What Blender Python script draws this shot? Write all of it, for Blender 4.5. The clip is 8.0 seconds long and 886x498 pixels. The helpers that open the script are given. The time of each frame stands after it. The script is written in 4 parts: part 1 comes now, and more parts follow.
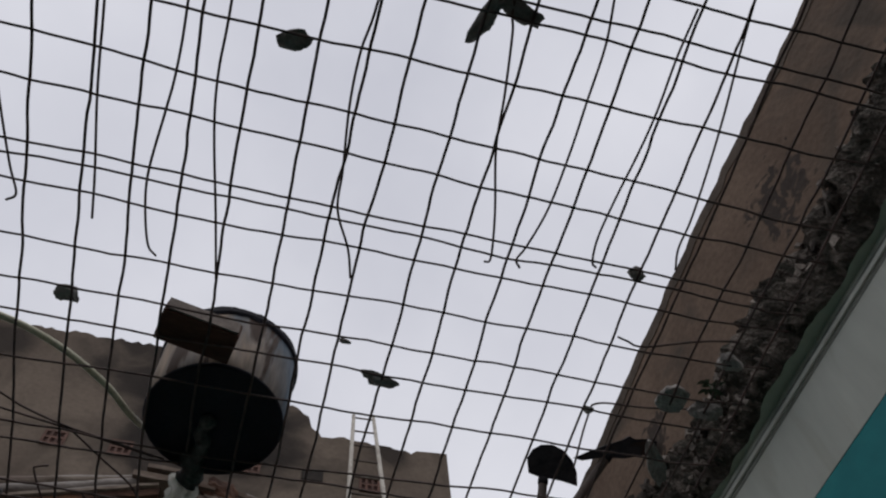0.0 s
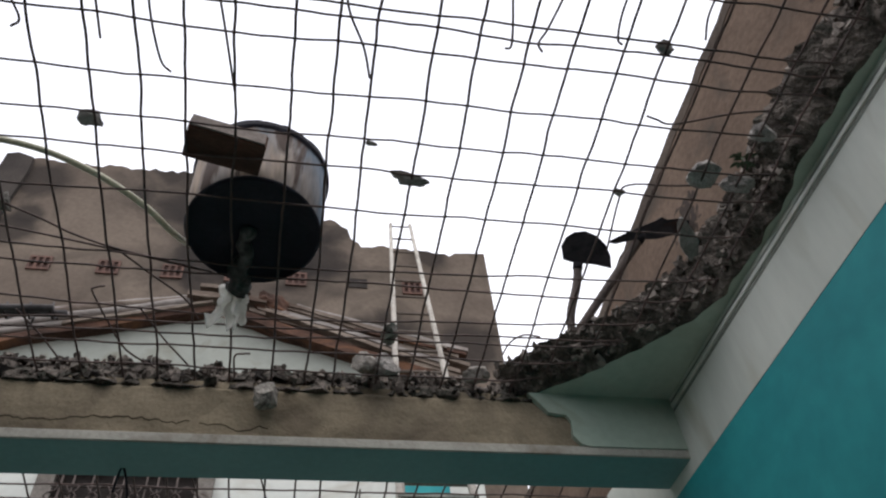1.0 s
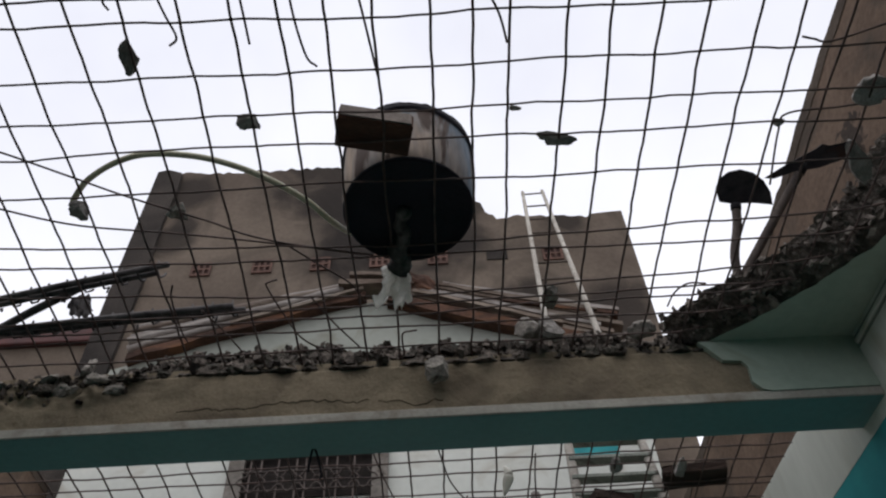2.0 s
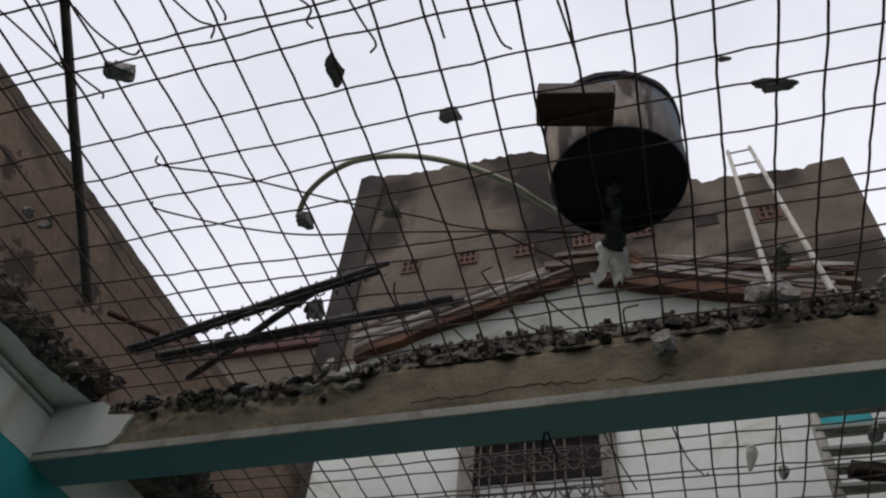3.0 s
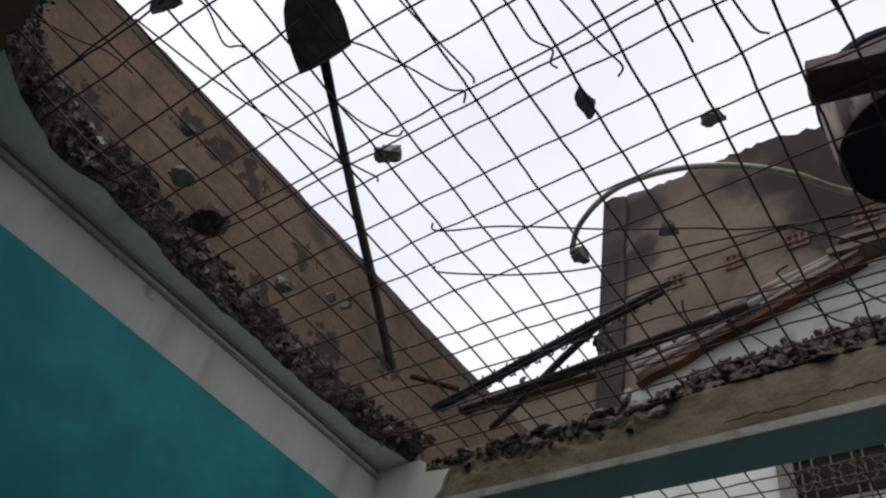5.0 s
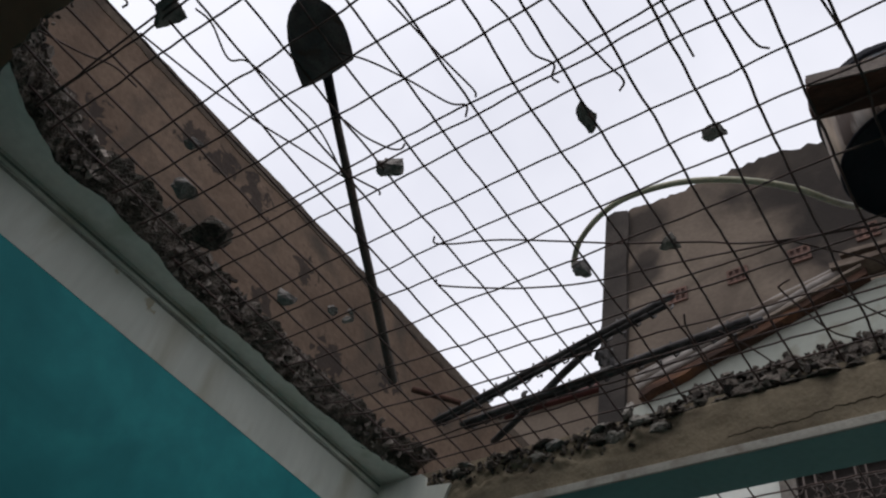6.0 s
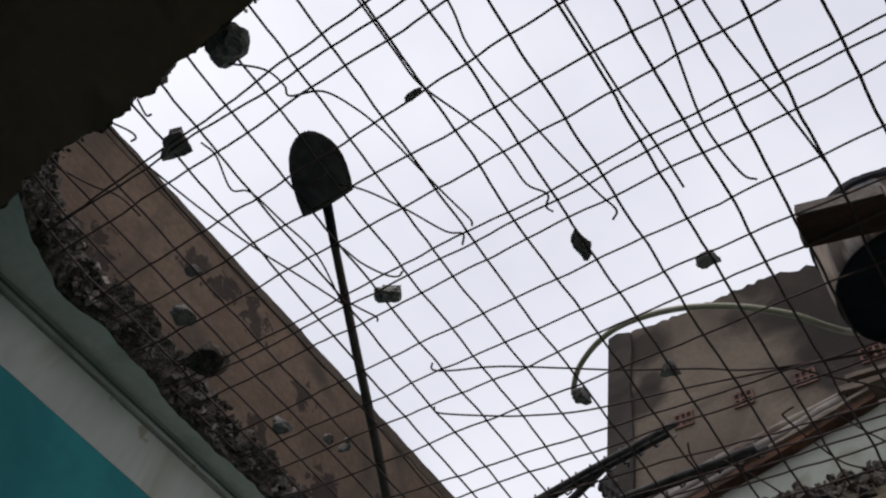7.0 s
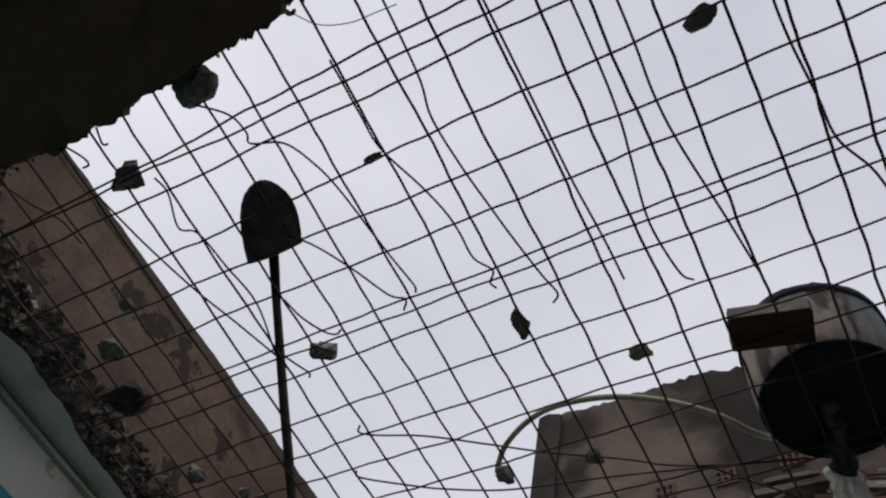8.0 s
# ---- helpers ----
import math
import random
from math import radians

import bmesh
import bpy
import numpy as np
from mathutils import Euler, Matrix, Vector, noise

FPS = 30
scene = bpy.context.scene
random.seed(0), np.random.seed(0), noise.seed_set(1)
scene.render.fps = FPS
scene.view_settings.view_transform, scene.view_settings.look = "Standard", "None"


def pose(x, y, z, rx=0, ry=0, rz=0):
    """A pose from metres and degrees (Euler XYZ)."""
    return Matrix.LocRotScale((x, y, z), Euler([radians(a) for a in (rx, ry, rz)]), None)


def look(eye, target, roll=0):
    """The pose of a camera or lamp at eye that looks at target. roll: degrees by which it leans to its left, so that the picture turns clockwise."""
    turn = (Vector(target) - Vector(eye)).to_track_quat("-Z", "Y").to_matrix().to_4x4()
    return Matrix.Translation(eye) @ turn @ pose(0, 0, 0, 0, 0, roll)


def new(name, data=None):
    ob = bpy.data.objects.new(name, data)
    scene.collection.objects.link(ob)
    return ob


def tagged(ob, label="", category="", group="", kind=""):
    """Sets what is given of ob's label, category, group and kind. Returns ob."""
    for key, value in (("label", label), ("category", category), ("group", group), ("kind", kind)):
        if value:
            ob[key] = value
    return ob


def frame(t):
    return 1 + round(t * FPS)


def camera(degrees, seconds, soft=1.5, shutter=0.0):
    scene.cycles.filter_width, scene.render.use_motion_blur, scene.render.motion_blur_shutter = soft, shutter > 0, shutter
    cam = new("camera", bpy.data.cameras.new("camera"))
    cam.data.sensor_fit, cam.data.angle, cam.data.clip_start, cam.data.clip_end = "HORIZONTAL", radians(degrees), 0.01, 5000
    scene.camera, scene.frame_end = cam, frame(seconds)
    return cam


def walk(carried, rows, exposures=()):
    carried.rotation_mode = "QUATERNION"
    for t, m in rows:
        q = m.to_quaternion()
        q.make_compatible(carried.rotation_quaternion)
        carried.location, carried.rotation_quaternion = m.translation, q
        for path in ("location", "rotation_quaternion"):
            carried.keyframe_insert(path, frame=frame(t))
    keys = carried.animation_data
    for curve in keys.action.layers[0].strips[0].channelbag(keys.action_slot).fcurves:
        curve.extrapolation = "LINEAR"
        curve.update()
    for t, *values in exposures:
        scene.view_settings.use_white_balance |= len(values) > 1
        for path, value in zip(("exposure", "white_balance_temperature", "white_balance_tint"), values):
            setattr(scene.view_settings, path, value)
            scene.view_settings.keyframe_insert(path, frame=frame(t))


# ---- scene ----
cam = camera(58.3, 8.0, soft=2.2)
PATH = [
    (0, (-0.182, 0.174, 1.454), (0.149, 0.986, 3.251), -8.9),
    (0.5, (-0.156, 0.199, 1.44), (0.229, 1.33, 3.044), -8.9),
    (1, (-0.163, 0.218, 1.437), (0.157, 1.443, 2.984), -7.3),
    (1.2, (-0.165, 0.225, 1.44), (0.081, 1.483, 2.974), -6.8),
    (2.3, (-0.294, 0.244, 1.415), (-0.439, 1.549, 2.924), 0.6),
    (2.5, (-0.279, 0.248, 1.434), (-0.554, 1.552, 2.925), 3.5),
    (3, (-0.34, 0.255, 1.431), (-0.825, 1.505, 2.915), 6.9),
    (3.5, (-0.387, 0.256, 1.423), (-1.076, 1.418, 2.898), 10.2),
    (4, (-0.434, 0.235, 1.414), (-1.303, 1.315, 2.856), 12.2),
    (4.5, (-0.45, 0.2, 1.415), (-1.409, 1.219, 2.844), 12.8),
    (5, (-0.459, 0.183, 1.418), (-1.459, 1.115, 2.877), 14.7),
    (6.5, (-0.447, 0.186, 1.413), (-1.427, 1.063, 2.919), 15.9),
    (7, (-0.426, 0.177, 1.427), (-1.308, 0.864, 3.085), 18.7),
    (7.5, (-0.423, 0.162, 1.412), (-1.186, 0.719, 3.175), 22.3),
    (8, (-0.407, 0.163, 1.414), (-1.115, 0.797, 3.174), 22.0),
]
walk(cam, [(t, look(eye, target, roll)) for t, eye, target, roll in PATH],
     exposures=[(0.0, 0.05), (0.3, 0.28), (0.6, 0.6), (0.8, 0.95), (1.0, 1.2), (1.3, 1.1), (2.3, 0.45), (2.5, 0.4), (3.0, 0.43), (3.5, 0.62), (4.0, 0.8), (4.5, 0.9), (5.0, 0.6), (5.2, 0.52), (6.5, 0.46), (7.0, 0.4), (8.0, 0.1)])

# ---- light: overcast sky over the broken roof ----
world = bpy.data.worlds.new("overcast_sky")
scene.world = world
world.use_nodes = True
wn, wl = world.node_tree.nodes, world.node_tree.links
wn.clear()
w_out = wn.new("ShaderNodeOutputWorld")
w_bg = wn.new("ShaderNodeBackground")
w_sky = wn.new("ShaderNodeTexSky")
w_sky.sky_type = "NISHITA"
w_sky.sun_disc = False
w_sky.sun_elevation = radians(62)
w_sky.sun_rotation = radians(200)
w_dim = wn.new("ShaderNodeMix")
w_dim.data_type = "RGBA"
w_dim.blend_type = "MULTIPLY"
w_dim.inputs[0].default_value = 1.0
w_dim.inputs[7].default_value = (0.1, 0.1, 0.1, 1)
w_map = wn.new("ShaderNodeTexCoord")
w_noise = wn.new("ShaderNodeTexNoise")
w_noise.inputs["Scale"].default_value = 1.6
w_noise.inputs["Detail"].default_value = 6
w_ramp = wn.new("ShaderNodeValToRGB")
w_ramp.color_ramp.elements[0].position = 0.3
w_ramp.color_ramp.elements[0].color = (0.575, 0.58, 0.645, 1)
w_ramp.color_ramp.elements[1].position = 0.72
w_ramp.color_ramp.elements[1].color = (0.84, 0.838, 0.89, 1)
w_mix = wn.new("ShaderNodeMix")
w_mix.data_type = "RGBA"
w_mix.inputs[0].default_value = 0.92
wl.new(w_map.outputs["Generated"], w_noise.inputs["Vector"])
wl.new(w_noise.outputs["Fac"], w_ramp.inputs["Fac"])
wl.new(w_sky.outputs[0], w_dim.inputs[6])
wl.new(w_dim.outputs[2], w_mix.inputs[6])
wl.new(w_ramp.outputs[0], w_mix.inputs[7])
wl.new(w_mix.outputs[2], w_bg.inputs["Color"])
w_bg.inputs["Strength"].default_value = 1.0
wl.new(w_bg.outputs[0], w_out.inputs[0])

sun_data = bpy.data.lights.new("sun", "SUN")
sun_data.energy = 0.6
sun_data.angle = radians(40)
sun_data.color = (1.0, 0.97, 0.93)
sun = new("sun", sun_data)
sun.matrix_basis = look((0, 0, 20), (1.5, 5, 9))


# ---- materials ----
def material(name, a, b, rough=0.85, metal=0.0, scale=3.0, fine=60.0, bump=0.3, dist=0.01, stain=None, stain_scale=1.2, stain_from=0.55, stain_to=0.7, stretch=(1, 1, 1), vary=0.0, grainy=0.18, blots=(), blot=(0.08, 0.07, 0.06), blot_scale=2.6, blot_soft=0.45, ragged=5.0, island=False, gloss=0.5):
    """Two colours mixed by a broad noise, a fine grain, a stain with its own shape, bump."""
    m = bpy.data.materials.new(name)
    m.use_nodes = True
    n, l = m.node_tree.nodes, m.node_tree.links
    bsdf = n["Principled BSDF"]
    bsdf.inputs["Roughness"].default_value = rough
    bsdf.inputs["Metallic"].default_value = metal
    bsdf.inputs["Specular IOR Level"].default_value = gloss
    co = n.new("ShaderNodeTexCoord")
    mp = n.new("ShaderNodeMapping")
    mp.inputs["Scale"].default_value = stretch
    l.new(co.outputs["Object"], mp.inputs["Vector"])

    def noise_of(s, detail, dist_=0.0):
        t = n.new("ShaderNodeTexNoise")
        t.inputs["Scale"].default_value = s
        t.inputs["Detail"].default_value = detail
        t.inputs["Distortion"].default_value = dist_
        l.new(mp.outputs[0], t.inputs["Vector"])
        return t

    def mixer(kind, fac, c1, c2):
        x = n.new("ShaderNodeMix")
        x.data_type = "RGBA"
        x.blend_type = kind
        for sock, v in ((x.inputs[0], fac), (x.inputs[6], c1), (x.inputs[7], c2)):
            if hasattr(v, "links"):
                l.new(v, sock)
            elif isinstance(v, (int, float)):
                sock.default_value = v
            else:
                sock.default_value = (*v, 1)
        return x.outputs[2]

    broad = noise_of(scale, 5, 0.4)
    r0 = n.new("ShaderNodeMapRange")
    r0.inputs[1].default_value, r0.inputs[2].default_value = 0.35, 0.65
    l.new(broad.outputs["Fac"], r0.inputs[0])
    col = mixer("MIX", r0.outputs[0], a, b)
    grain = noise_of(fine, 4)
    r1 = n.new("ShaderNodeMapRange")
    r1.inputs[1].default_value, r1.inputs[2].default_value = 0.3, 0.7
    r1.inputs[3].default_value, r1.inputs[4].default_value = 1 - grainy, 1 + grainy * 0.8
    l.new(grain.outputs["Fac"], r1.inputs[0])
    gv = n.new("ShaderNodeCombineColor")
    for k in range(3):
        l.new(r1.outputs[0], gv.inputs[k])
    col = mixer("MULTIPLY", 1.0, col, gv.outputs[0])
    if stain:
        st = noise_of(stain_scale, 6, 1.2)
        r2 = n.new("ShaderNodeMapRange")
        r2.inputs[1].default_value, r2.inputs[2].default_value = stain_from, stain_to
        l.new(st.outputs["Fac"], r2.inputs[0])
        col = mixer("MIX", r2.outputs[0], col, stain)
    for bx, by, bz, br in blots:
        far = n.new("ShaderNodeVectorMath")
        far.operation = "DISTANCE"
        l.new(co.outputs["Object"], far.inputs[0])
        far.inputs[1].default_value = (bx, by, bz)
        wob = noise_of(blot_scale, 9, 0.9)
        add = n.new("ShaderNodeMath")
        add.operation = "MULTIPLY_ADD"
        l.new(wob.outputs["Fac"], add.inputs[0])
        add.inputs[1].default_value = br * ragged
        l.new(far.outputs["Value"], add.inputs[2])
        r4 = n.new("ShaderNodeMapRange")
        r4.inputs[1].default_value, r4.inputs[2].default_value = br * (1.1 + 0.5 * ragged - blot_soft), br * (1.1 + 0.5 * ragged + blot_soft)
        r4.inputs[3].default_value, r4.inputs[4].default_value = 0.8, 0.0
        l.new(add.outputs[0], r4.inputs[0])
        col = mixer("MIX", r4.outputs[0], col, blot)
    if vary:
        info = n.new("ShaderNodeNewGeometry" if island else "ShaderNodeObjectInfo")
        r3 = n.new("ShaderNodeMapRange")
        r3.inputs[3].default_value, r3.inputs[4].default_value = 1 - vary, 1 + vary
        l.new(info.outputs["Random Per Island" if island else "Random"], r3.inputs[0])
        vv = n.new("ShaderNodeCombineColor")
        for k in range(3):
            l.new(r3.outputs[0], vv.inputs[k])
        col = mixer("MULTIPLY", 1.0, col, vv.outputs[0])
    l.new(col, bsdf.inputs["Base Color"])
    bp = n.new("ShaderNodeBump")
    bp.inputs["Strength"].default_value = bump
    bp.inputs["Distance"].default_value = dist
    l.new(grain.outputs["Fac"], bp.inputs["Height"])
    l.new(bp.outputs[0], bsdf.inputs["Normal"])
    return m


TEAL = material("teal_paint", (0.022, 0.25, 0.268), (0.03, 0.305, 0.315), 0.6, scale=3.2, fine=14, bump=0.06, grainy=0.07, stain=(0.015, 0.20, 0.22), stain_scale=1.6, stain_from=0.52, stain_to=0.75, gloss=0.25)
CREAM = material("cream_paint", (0.52, 0.535, 0.475), (0.59, 0.60, 0.535), 0.8, scale=2.5, fine=20, bump=0.06, grainy=0.05, stain=(0.43, 0.42, 0.34), stain_scale=2.5, stretch=(1, 1, 0.25), gloss=0.25, blots=((-3.45, 1.23, 3.74, 0.017), (-3.45, 1.26, 3.71, 0.017), (-3.45, 1.53, 3.78, 0.017), (-3.45, 1.02, 3.75, 0.017)), blot=(0.36, 0.31, 0.215), blot_scale=22, blot_soft=0.25, ragged=4.0)
PALE_GREEN = material("pale_green_paint", (0.33, 0.40, 0.325), (0.385, 0.455, 0.375), 0.85, scale=3, fine=25, bump=0.08, grainy=0.06, stain=(0.30, 0.345, 0.27), stain_scale=3, gloss=0.15)
BEAM_GREEN = material("dull_green_paint", (0.11, 0.225, 0.22), (0.125, 0.25, 0.24), 0.7, scale=2, fine=30, bump=0.08, grainy=0.06)
MORTAR = material("old_mortar", (0.185, 0.150, 0.103), (0.255, 0.21, 0.145), 0.95, scale=3, fine=70, bump=0.35, grainy=0.12, stain=(0.125, 0.10, 0.072), stain_scale=2.2, stain_from=0.52, stain_to=0.75, gloss=0.2)
# Dark brown that paints the shade inside the mortar cracks.
CRACK = material("crack_shade", (0.095, 0.076, 0.053), (0.13, 0.105, 0.074), 1.0, scale=20, gloss=0.1)
LIP = material("dirty_plaster_lip", (0.33, 0.31, 0.265), (0.42, 0.40, 0.345), 0.85, scale=5, fine=50, bump=0.3, grainy=0.1, stain=(0.22, 0.19, 0.15), stain_scale=4)
CONCRETE = material("broken_concrete", (0.06, 0.05, 0.042), (0.18, 0.152, 0.128), 0.95, scale=16, fine=90, bump=0.9, dist=0.02, grainy=0.3, stain=(0.036, 0.034, 0.026), stain_scale=9, stain_from=0.45, stain_to=0.6, gloss=0.2)
STONE = material("aggregate", (0.06, 0.05, 0.042), (0.22, 0.19, 0.163), 0.95, scale=18, fine=110, bump=0.6, vary=0.75, island=True, gloss=0.25)
CREST_STONE = material("crest_aggregate", (0.045, 0.037, 0.031), (0.16, 0.136, 0.115), 0.95, scale=18, fine=110, bump=0.6, vary=0.8, island=True, gloss=0.2)
CHUNK = material("concrete_chunk", (0.18, 0.165, 0.15), (0.31, 0.285, 0.26), 0.95, scale=12, fine=90, bump=0.8, vary=0.2)
PALE_CHUNK = material("pale_concrete_chunk", (0.15, 0.135, 0.115), (0.34, 0.31, 0.27), 0.95, scale=18, fine=90, bump=0.8, stain=(0.10, 0.085, 0.07), stain_scale=14)
RENDER = material("weathered_render", (0.113, 0.089, 0.071), (0.172, 0.138, 0.109), 0.95, scale=0.9, fine=22, bump=0.35, grainy=0.10, stain=(0.08, 0.066, 0.053), stain_scale=1.1, stain_from=0.55, stain_to=0.75,
                  blots=((-0.95, 5.8, 9.4, 1.1), (-0.85, 5.8, 8.5, 0.95), (-1.25, 5.8, 8.1, 0.4), (-0.1, 5.8, 8.2, 0.3), (-3.3, 5.8, 9.2, 0.3), (-3.3, 5.8, 8.3, 0.22), (1.45, 5.8, 6.9, 0.35), (0.6, 5.8, 7.0, 0.3), (-3.2, 5.8, 8.6, 0.15), (1.1, 5.8, 8.4, 0.25)), blot=(0.026, 0.022, 0.02), blot_scale=1.7, blot_soft=0.4, ragged=2.0)
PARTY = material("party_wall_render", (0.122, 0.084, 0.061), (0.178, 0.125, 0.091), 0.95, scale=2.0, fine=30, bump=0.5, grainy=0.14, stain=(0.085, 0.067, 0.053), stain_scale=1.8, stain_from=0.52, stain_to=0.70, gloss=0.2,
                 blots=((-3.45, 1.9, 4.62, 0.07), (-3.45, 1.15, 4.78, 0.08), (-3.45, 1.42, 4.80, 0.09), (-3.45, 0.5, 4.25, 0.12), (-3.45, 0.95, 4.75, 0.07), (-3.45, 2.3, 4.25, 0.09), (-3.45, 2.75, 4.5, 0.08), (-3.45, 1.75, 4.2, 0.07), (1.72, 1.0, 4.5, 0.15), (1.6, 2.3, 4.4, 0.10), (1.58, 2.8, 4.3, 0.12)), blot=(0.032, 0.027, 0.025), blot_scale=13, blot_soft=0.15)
PARTY_TOP = material("dark_wall_top", (0.075, 0.058, 0.046), (0.115, 0.09, 0.07), 0.95, scale=4, fine=40, bump=0.5, grainy=0.15, gloss=0.2)
DARK_CORNER = material("dark_corner_render", (0.03, 0.026, 0.024), (0.06, 0.051, 0.045), 0.95, scale=1.6, fine=40, bump=0.4, stain=(0.03, 0.027, 0.024), stain_scale=1.4, gloss=0.15)
DARK_RENDER = material("sooty_render", (0.014, 0.013, 0.012), (0.032, 0.028, 0.025), 0.95, scale=2, fine=40, bump=0.4)
for m_ in (DARK_RENDER, RENDER):
    m_.node_tree.nodes["Principled BSDF"].inputs["Specular IOR Level"].default_value = 0.15
FACADE = material("whitewash", (0.50, 0.515, 0.47), (0.57, 0.58, 0.53), 0.85, scale=1.2, fine=15, bump=0.1, grainy=0.05, stain=(0.42, 0.40, 0.34), stain_scale=1.7)
GABLE = material("pale_green_wash", (0.25, 0.265, 0.23), (0.31, 0.325, 0.285), 0.85, scale=1.5, fine=15, bump=0.1, grainy=0.05, stain=(0.19, 0.185, 0.145), stain_scale=2.2)
REBAR = material("rusty_rebar", (0.062, 0.045, 0.041), (0.115, 0.072, 0.06), 0.8, 0.2, scale=18, fine=250, bump=0.5, dist=0.002)
GRILLE = material("rusty_grille", (0.045, 0.033, 0.028), (0.088, 0.067, 0.058), 0.85, 0.1, scale=14, fine=90, bump=0.3)
STEEL = material("worn_tool_steel", (0.016, 0.016, 0.019), (0.034, 0.032, 0.033), 0.9, 0.0, scale=12, fine=120, bump=0.25, stain=(0.035, 0.022, 0.018), stain_scale=9, gloss=0.15)
SHOVEL_STEEL = material("dusty_shovel_steel", (0.11, 0.098, 0.098), (0.19, 0.17, 0.165), 0.85, 0.1, scale=12, fine=120, bump=0.25, stain=(0.10, 0.065, 0.052), stain_scale=9, gloss=0.2)
HANDLE = material("tool_handle_wood", (0.065, 0.052, 0.046), (0.12, 0.094, 0.08), 0.85, scale=6, fine=80, bump=0.3, stretch=(1, 1, 0.2))
TIMBER = material("rust_brown_timber", (0.035, 0.02, 0.015), (0.105, 0.055, 0.037), 0.9, scale=7, fine=60, bump=0.6, grainy=0.35, stretch=(0.3, 1, 1), stain=(0.14, 0.068, 0.036), stain_scale=7, stain_from=0.55, stain_to=0.68, gloss=0.2)
BLOCK_WOOD = material("weathered_block", (0.055, 0.028, 0.021), (0.115, 0.055, 0.038), 0.9, scale=8, fine=90, bump=0.5, stretch=(0.3, 1, 1), gloss=0.25)
OFFCUT = material("dark_splintered_timber", (0.018, 0.012, 0.010), (0.05, 0.033, 0.026), 0.9, scale=8, fine=90, bump=0.6, stretch=(0.3, 1, 1), gloss=0.2)
BLOCK_END = material("pale_block_face", (0.13, 0.105, 0.09), (0.20, 0.165, 0.14), 0.9, scale=10, fine=90, bump=0.4)
SHEET = material("weathered_poles", (0.19, 0.17, 0.155), (0.34, 0.31, 0.285), 0.85, scale=4, fine=50, bump=0.3, grainy=0.2, stain=(0.095, 0.06, 0.045), stain_scale=4, stain_from=0.54, stain_to=0.70, stretch=(0.35, 1, 1), gloss=0.2)
PLANK = material("grey_brown_planks", (0.115, 0.088, 0.07), (0.225, 0.185, 0.15), 0.9, scale=5, fine=50, bump=0.4, grainy=0.22, stain=(0.06, 0.04, 0.03), stain_scale=4, stain_from=0.52, stain_to=0.7, stretch=(0.35, 1, 1), vary=0.2, gloss=0.2)
JAMB = material("eroded_grey_jamb", (0.13, 0.115, 0.10), (0.22, 0.20, 0.175), 0.9, scale=6, fine=50, bump=0.4, stain=(0.07, 0.055, 0.045), stain_scale=5, gloss=0.2)
RAG_DARK = material("soaked_rag", (0.04, 0.035, 0.033), (0.13, 0.118, 0.108), 0.9, scale=14, fine=60, bump=0.4, stain=(0.02, 0.03, 0.022), stain_scale=9, gloss=0.2)
RED = material("red_fascia", (0.05, 0.012, 0.011), (0.08, 0.019, 0.016), 0.7, scale=3, fine=40, bump=0.2)
BRICK = material("hollow_brick", (0.08, 0.042, 0.031), (0.135, 0.07, 0.052), 0.9, scale=12, fine=90, bump=0.5, vary=0.3)
BRICK_HOLE = material("brick_cavity", (0.03, 0.014, 0.011), (0.055, 0.026, 0.02), 1.0, scale=8)
HOLE = material("hole_dark", (0.018, 0.014, 0.012), (0.03, 0.024, 0.02), 1.0, scale=8)
DRUM_SIDE = material("stained_drum", (0.30, 0.23, 0.17), (0.10, 0.135, 0.17), 0.75, 0.1, scale=6, fine=40, bump=0.3, grainy=0.3, stain=(0.05, 0.03, 0.021), stain_scale=5, stain_from=0.54, stain_to=0.59, stretch=(1, 1, 0.18), gloss=0.3)
DRUM_DARK = material("drum_black", (0.007, 0.007, 0.012), (0.014, 0.0135, 0.021), 0.95, scale=6, fine=60, bump=0.3)
RAG = material("dusty_plastic", (0.55, 0.54, 0.47), (0.72, 0.71, 0.63), 0.6, scale=9, fine=60, bump=0.3, stain=(0.40, 0.39, 0.33), stain_scale=9)
rag_nodes, rag_links = RAG.node_tree.nodes, RAG.node_tree.links
rag_thin = rag_nodes.new("ShaderNodeBsdfTranslucent")
rag_thin.inputs["Color"].default_value = (0.85, 0.84, 0.78, 1)
rag_mix = rag_nodes.new("ShaderNodeMixShader")
rag_mix.inputs[0].default_value = 0.5
rag_links.new(rag_nodes["Principled BSDF"].outputs[0], rag_mix.inputs[1])
rag_links.new(rag_thin.outputs[0], rag_mix.inputs[2])
rag_links.new(rag_mix.outputs[0], rag_nodes["Material Output"].inputs[0])
HOSE = material("yellowed_hose", (0.40, 0.38, 0.255), (0.50, 0.48, 0.34), 0.45, scale=9, fine=80, bump=0.1)
LADDER = material("pale_ladder_wood", (0.28, 0.255, 0.22), (0.42, 0.39, 0.34), 0.85, scale=9, fine=60, bump=0.3)
FLOOR = material("dusty_floor", (0.40, 0.385, 0.355), (0.47, 0.455, 0.425), 0.8, scale=2, fine=40, bump=0.2)
EARTH = material("ground_earth", (0.16, 0.14, 0.12), (0.24, 0.21, 0.18), 0.95, scale=0.3, fine=8, bump=0.3)
PALE_CREAM = material("pale_cream_paint", (0.74, 0.77, 0.70), (0.80, 0.82, 0.76), 0.85, scale=3, fine=25, bump=0.08, grainy=0.06, stain=(0.60, 0.64, 0.55), stain_scale=3, gloss=0.15)
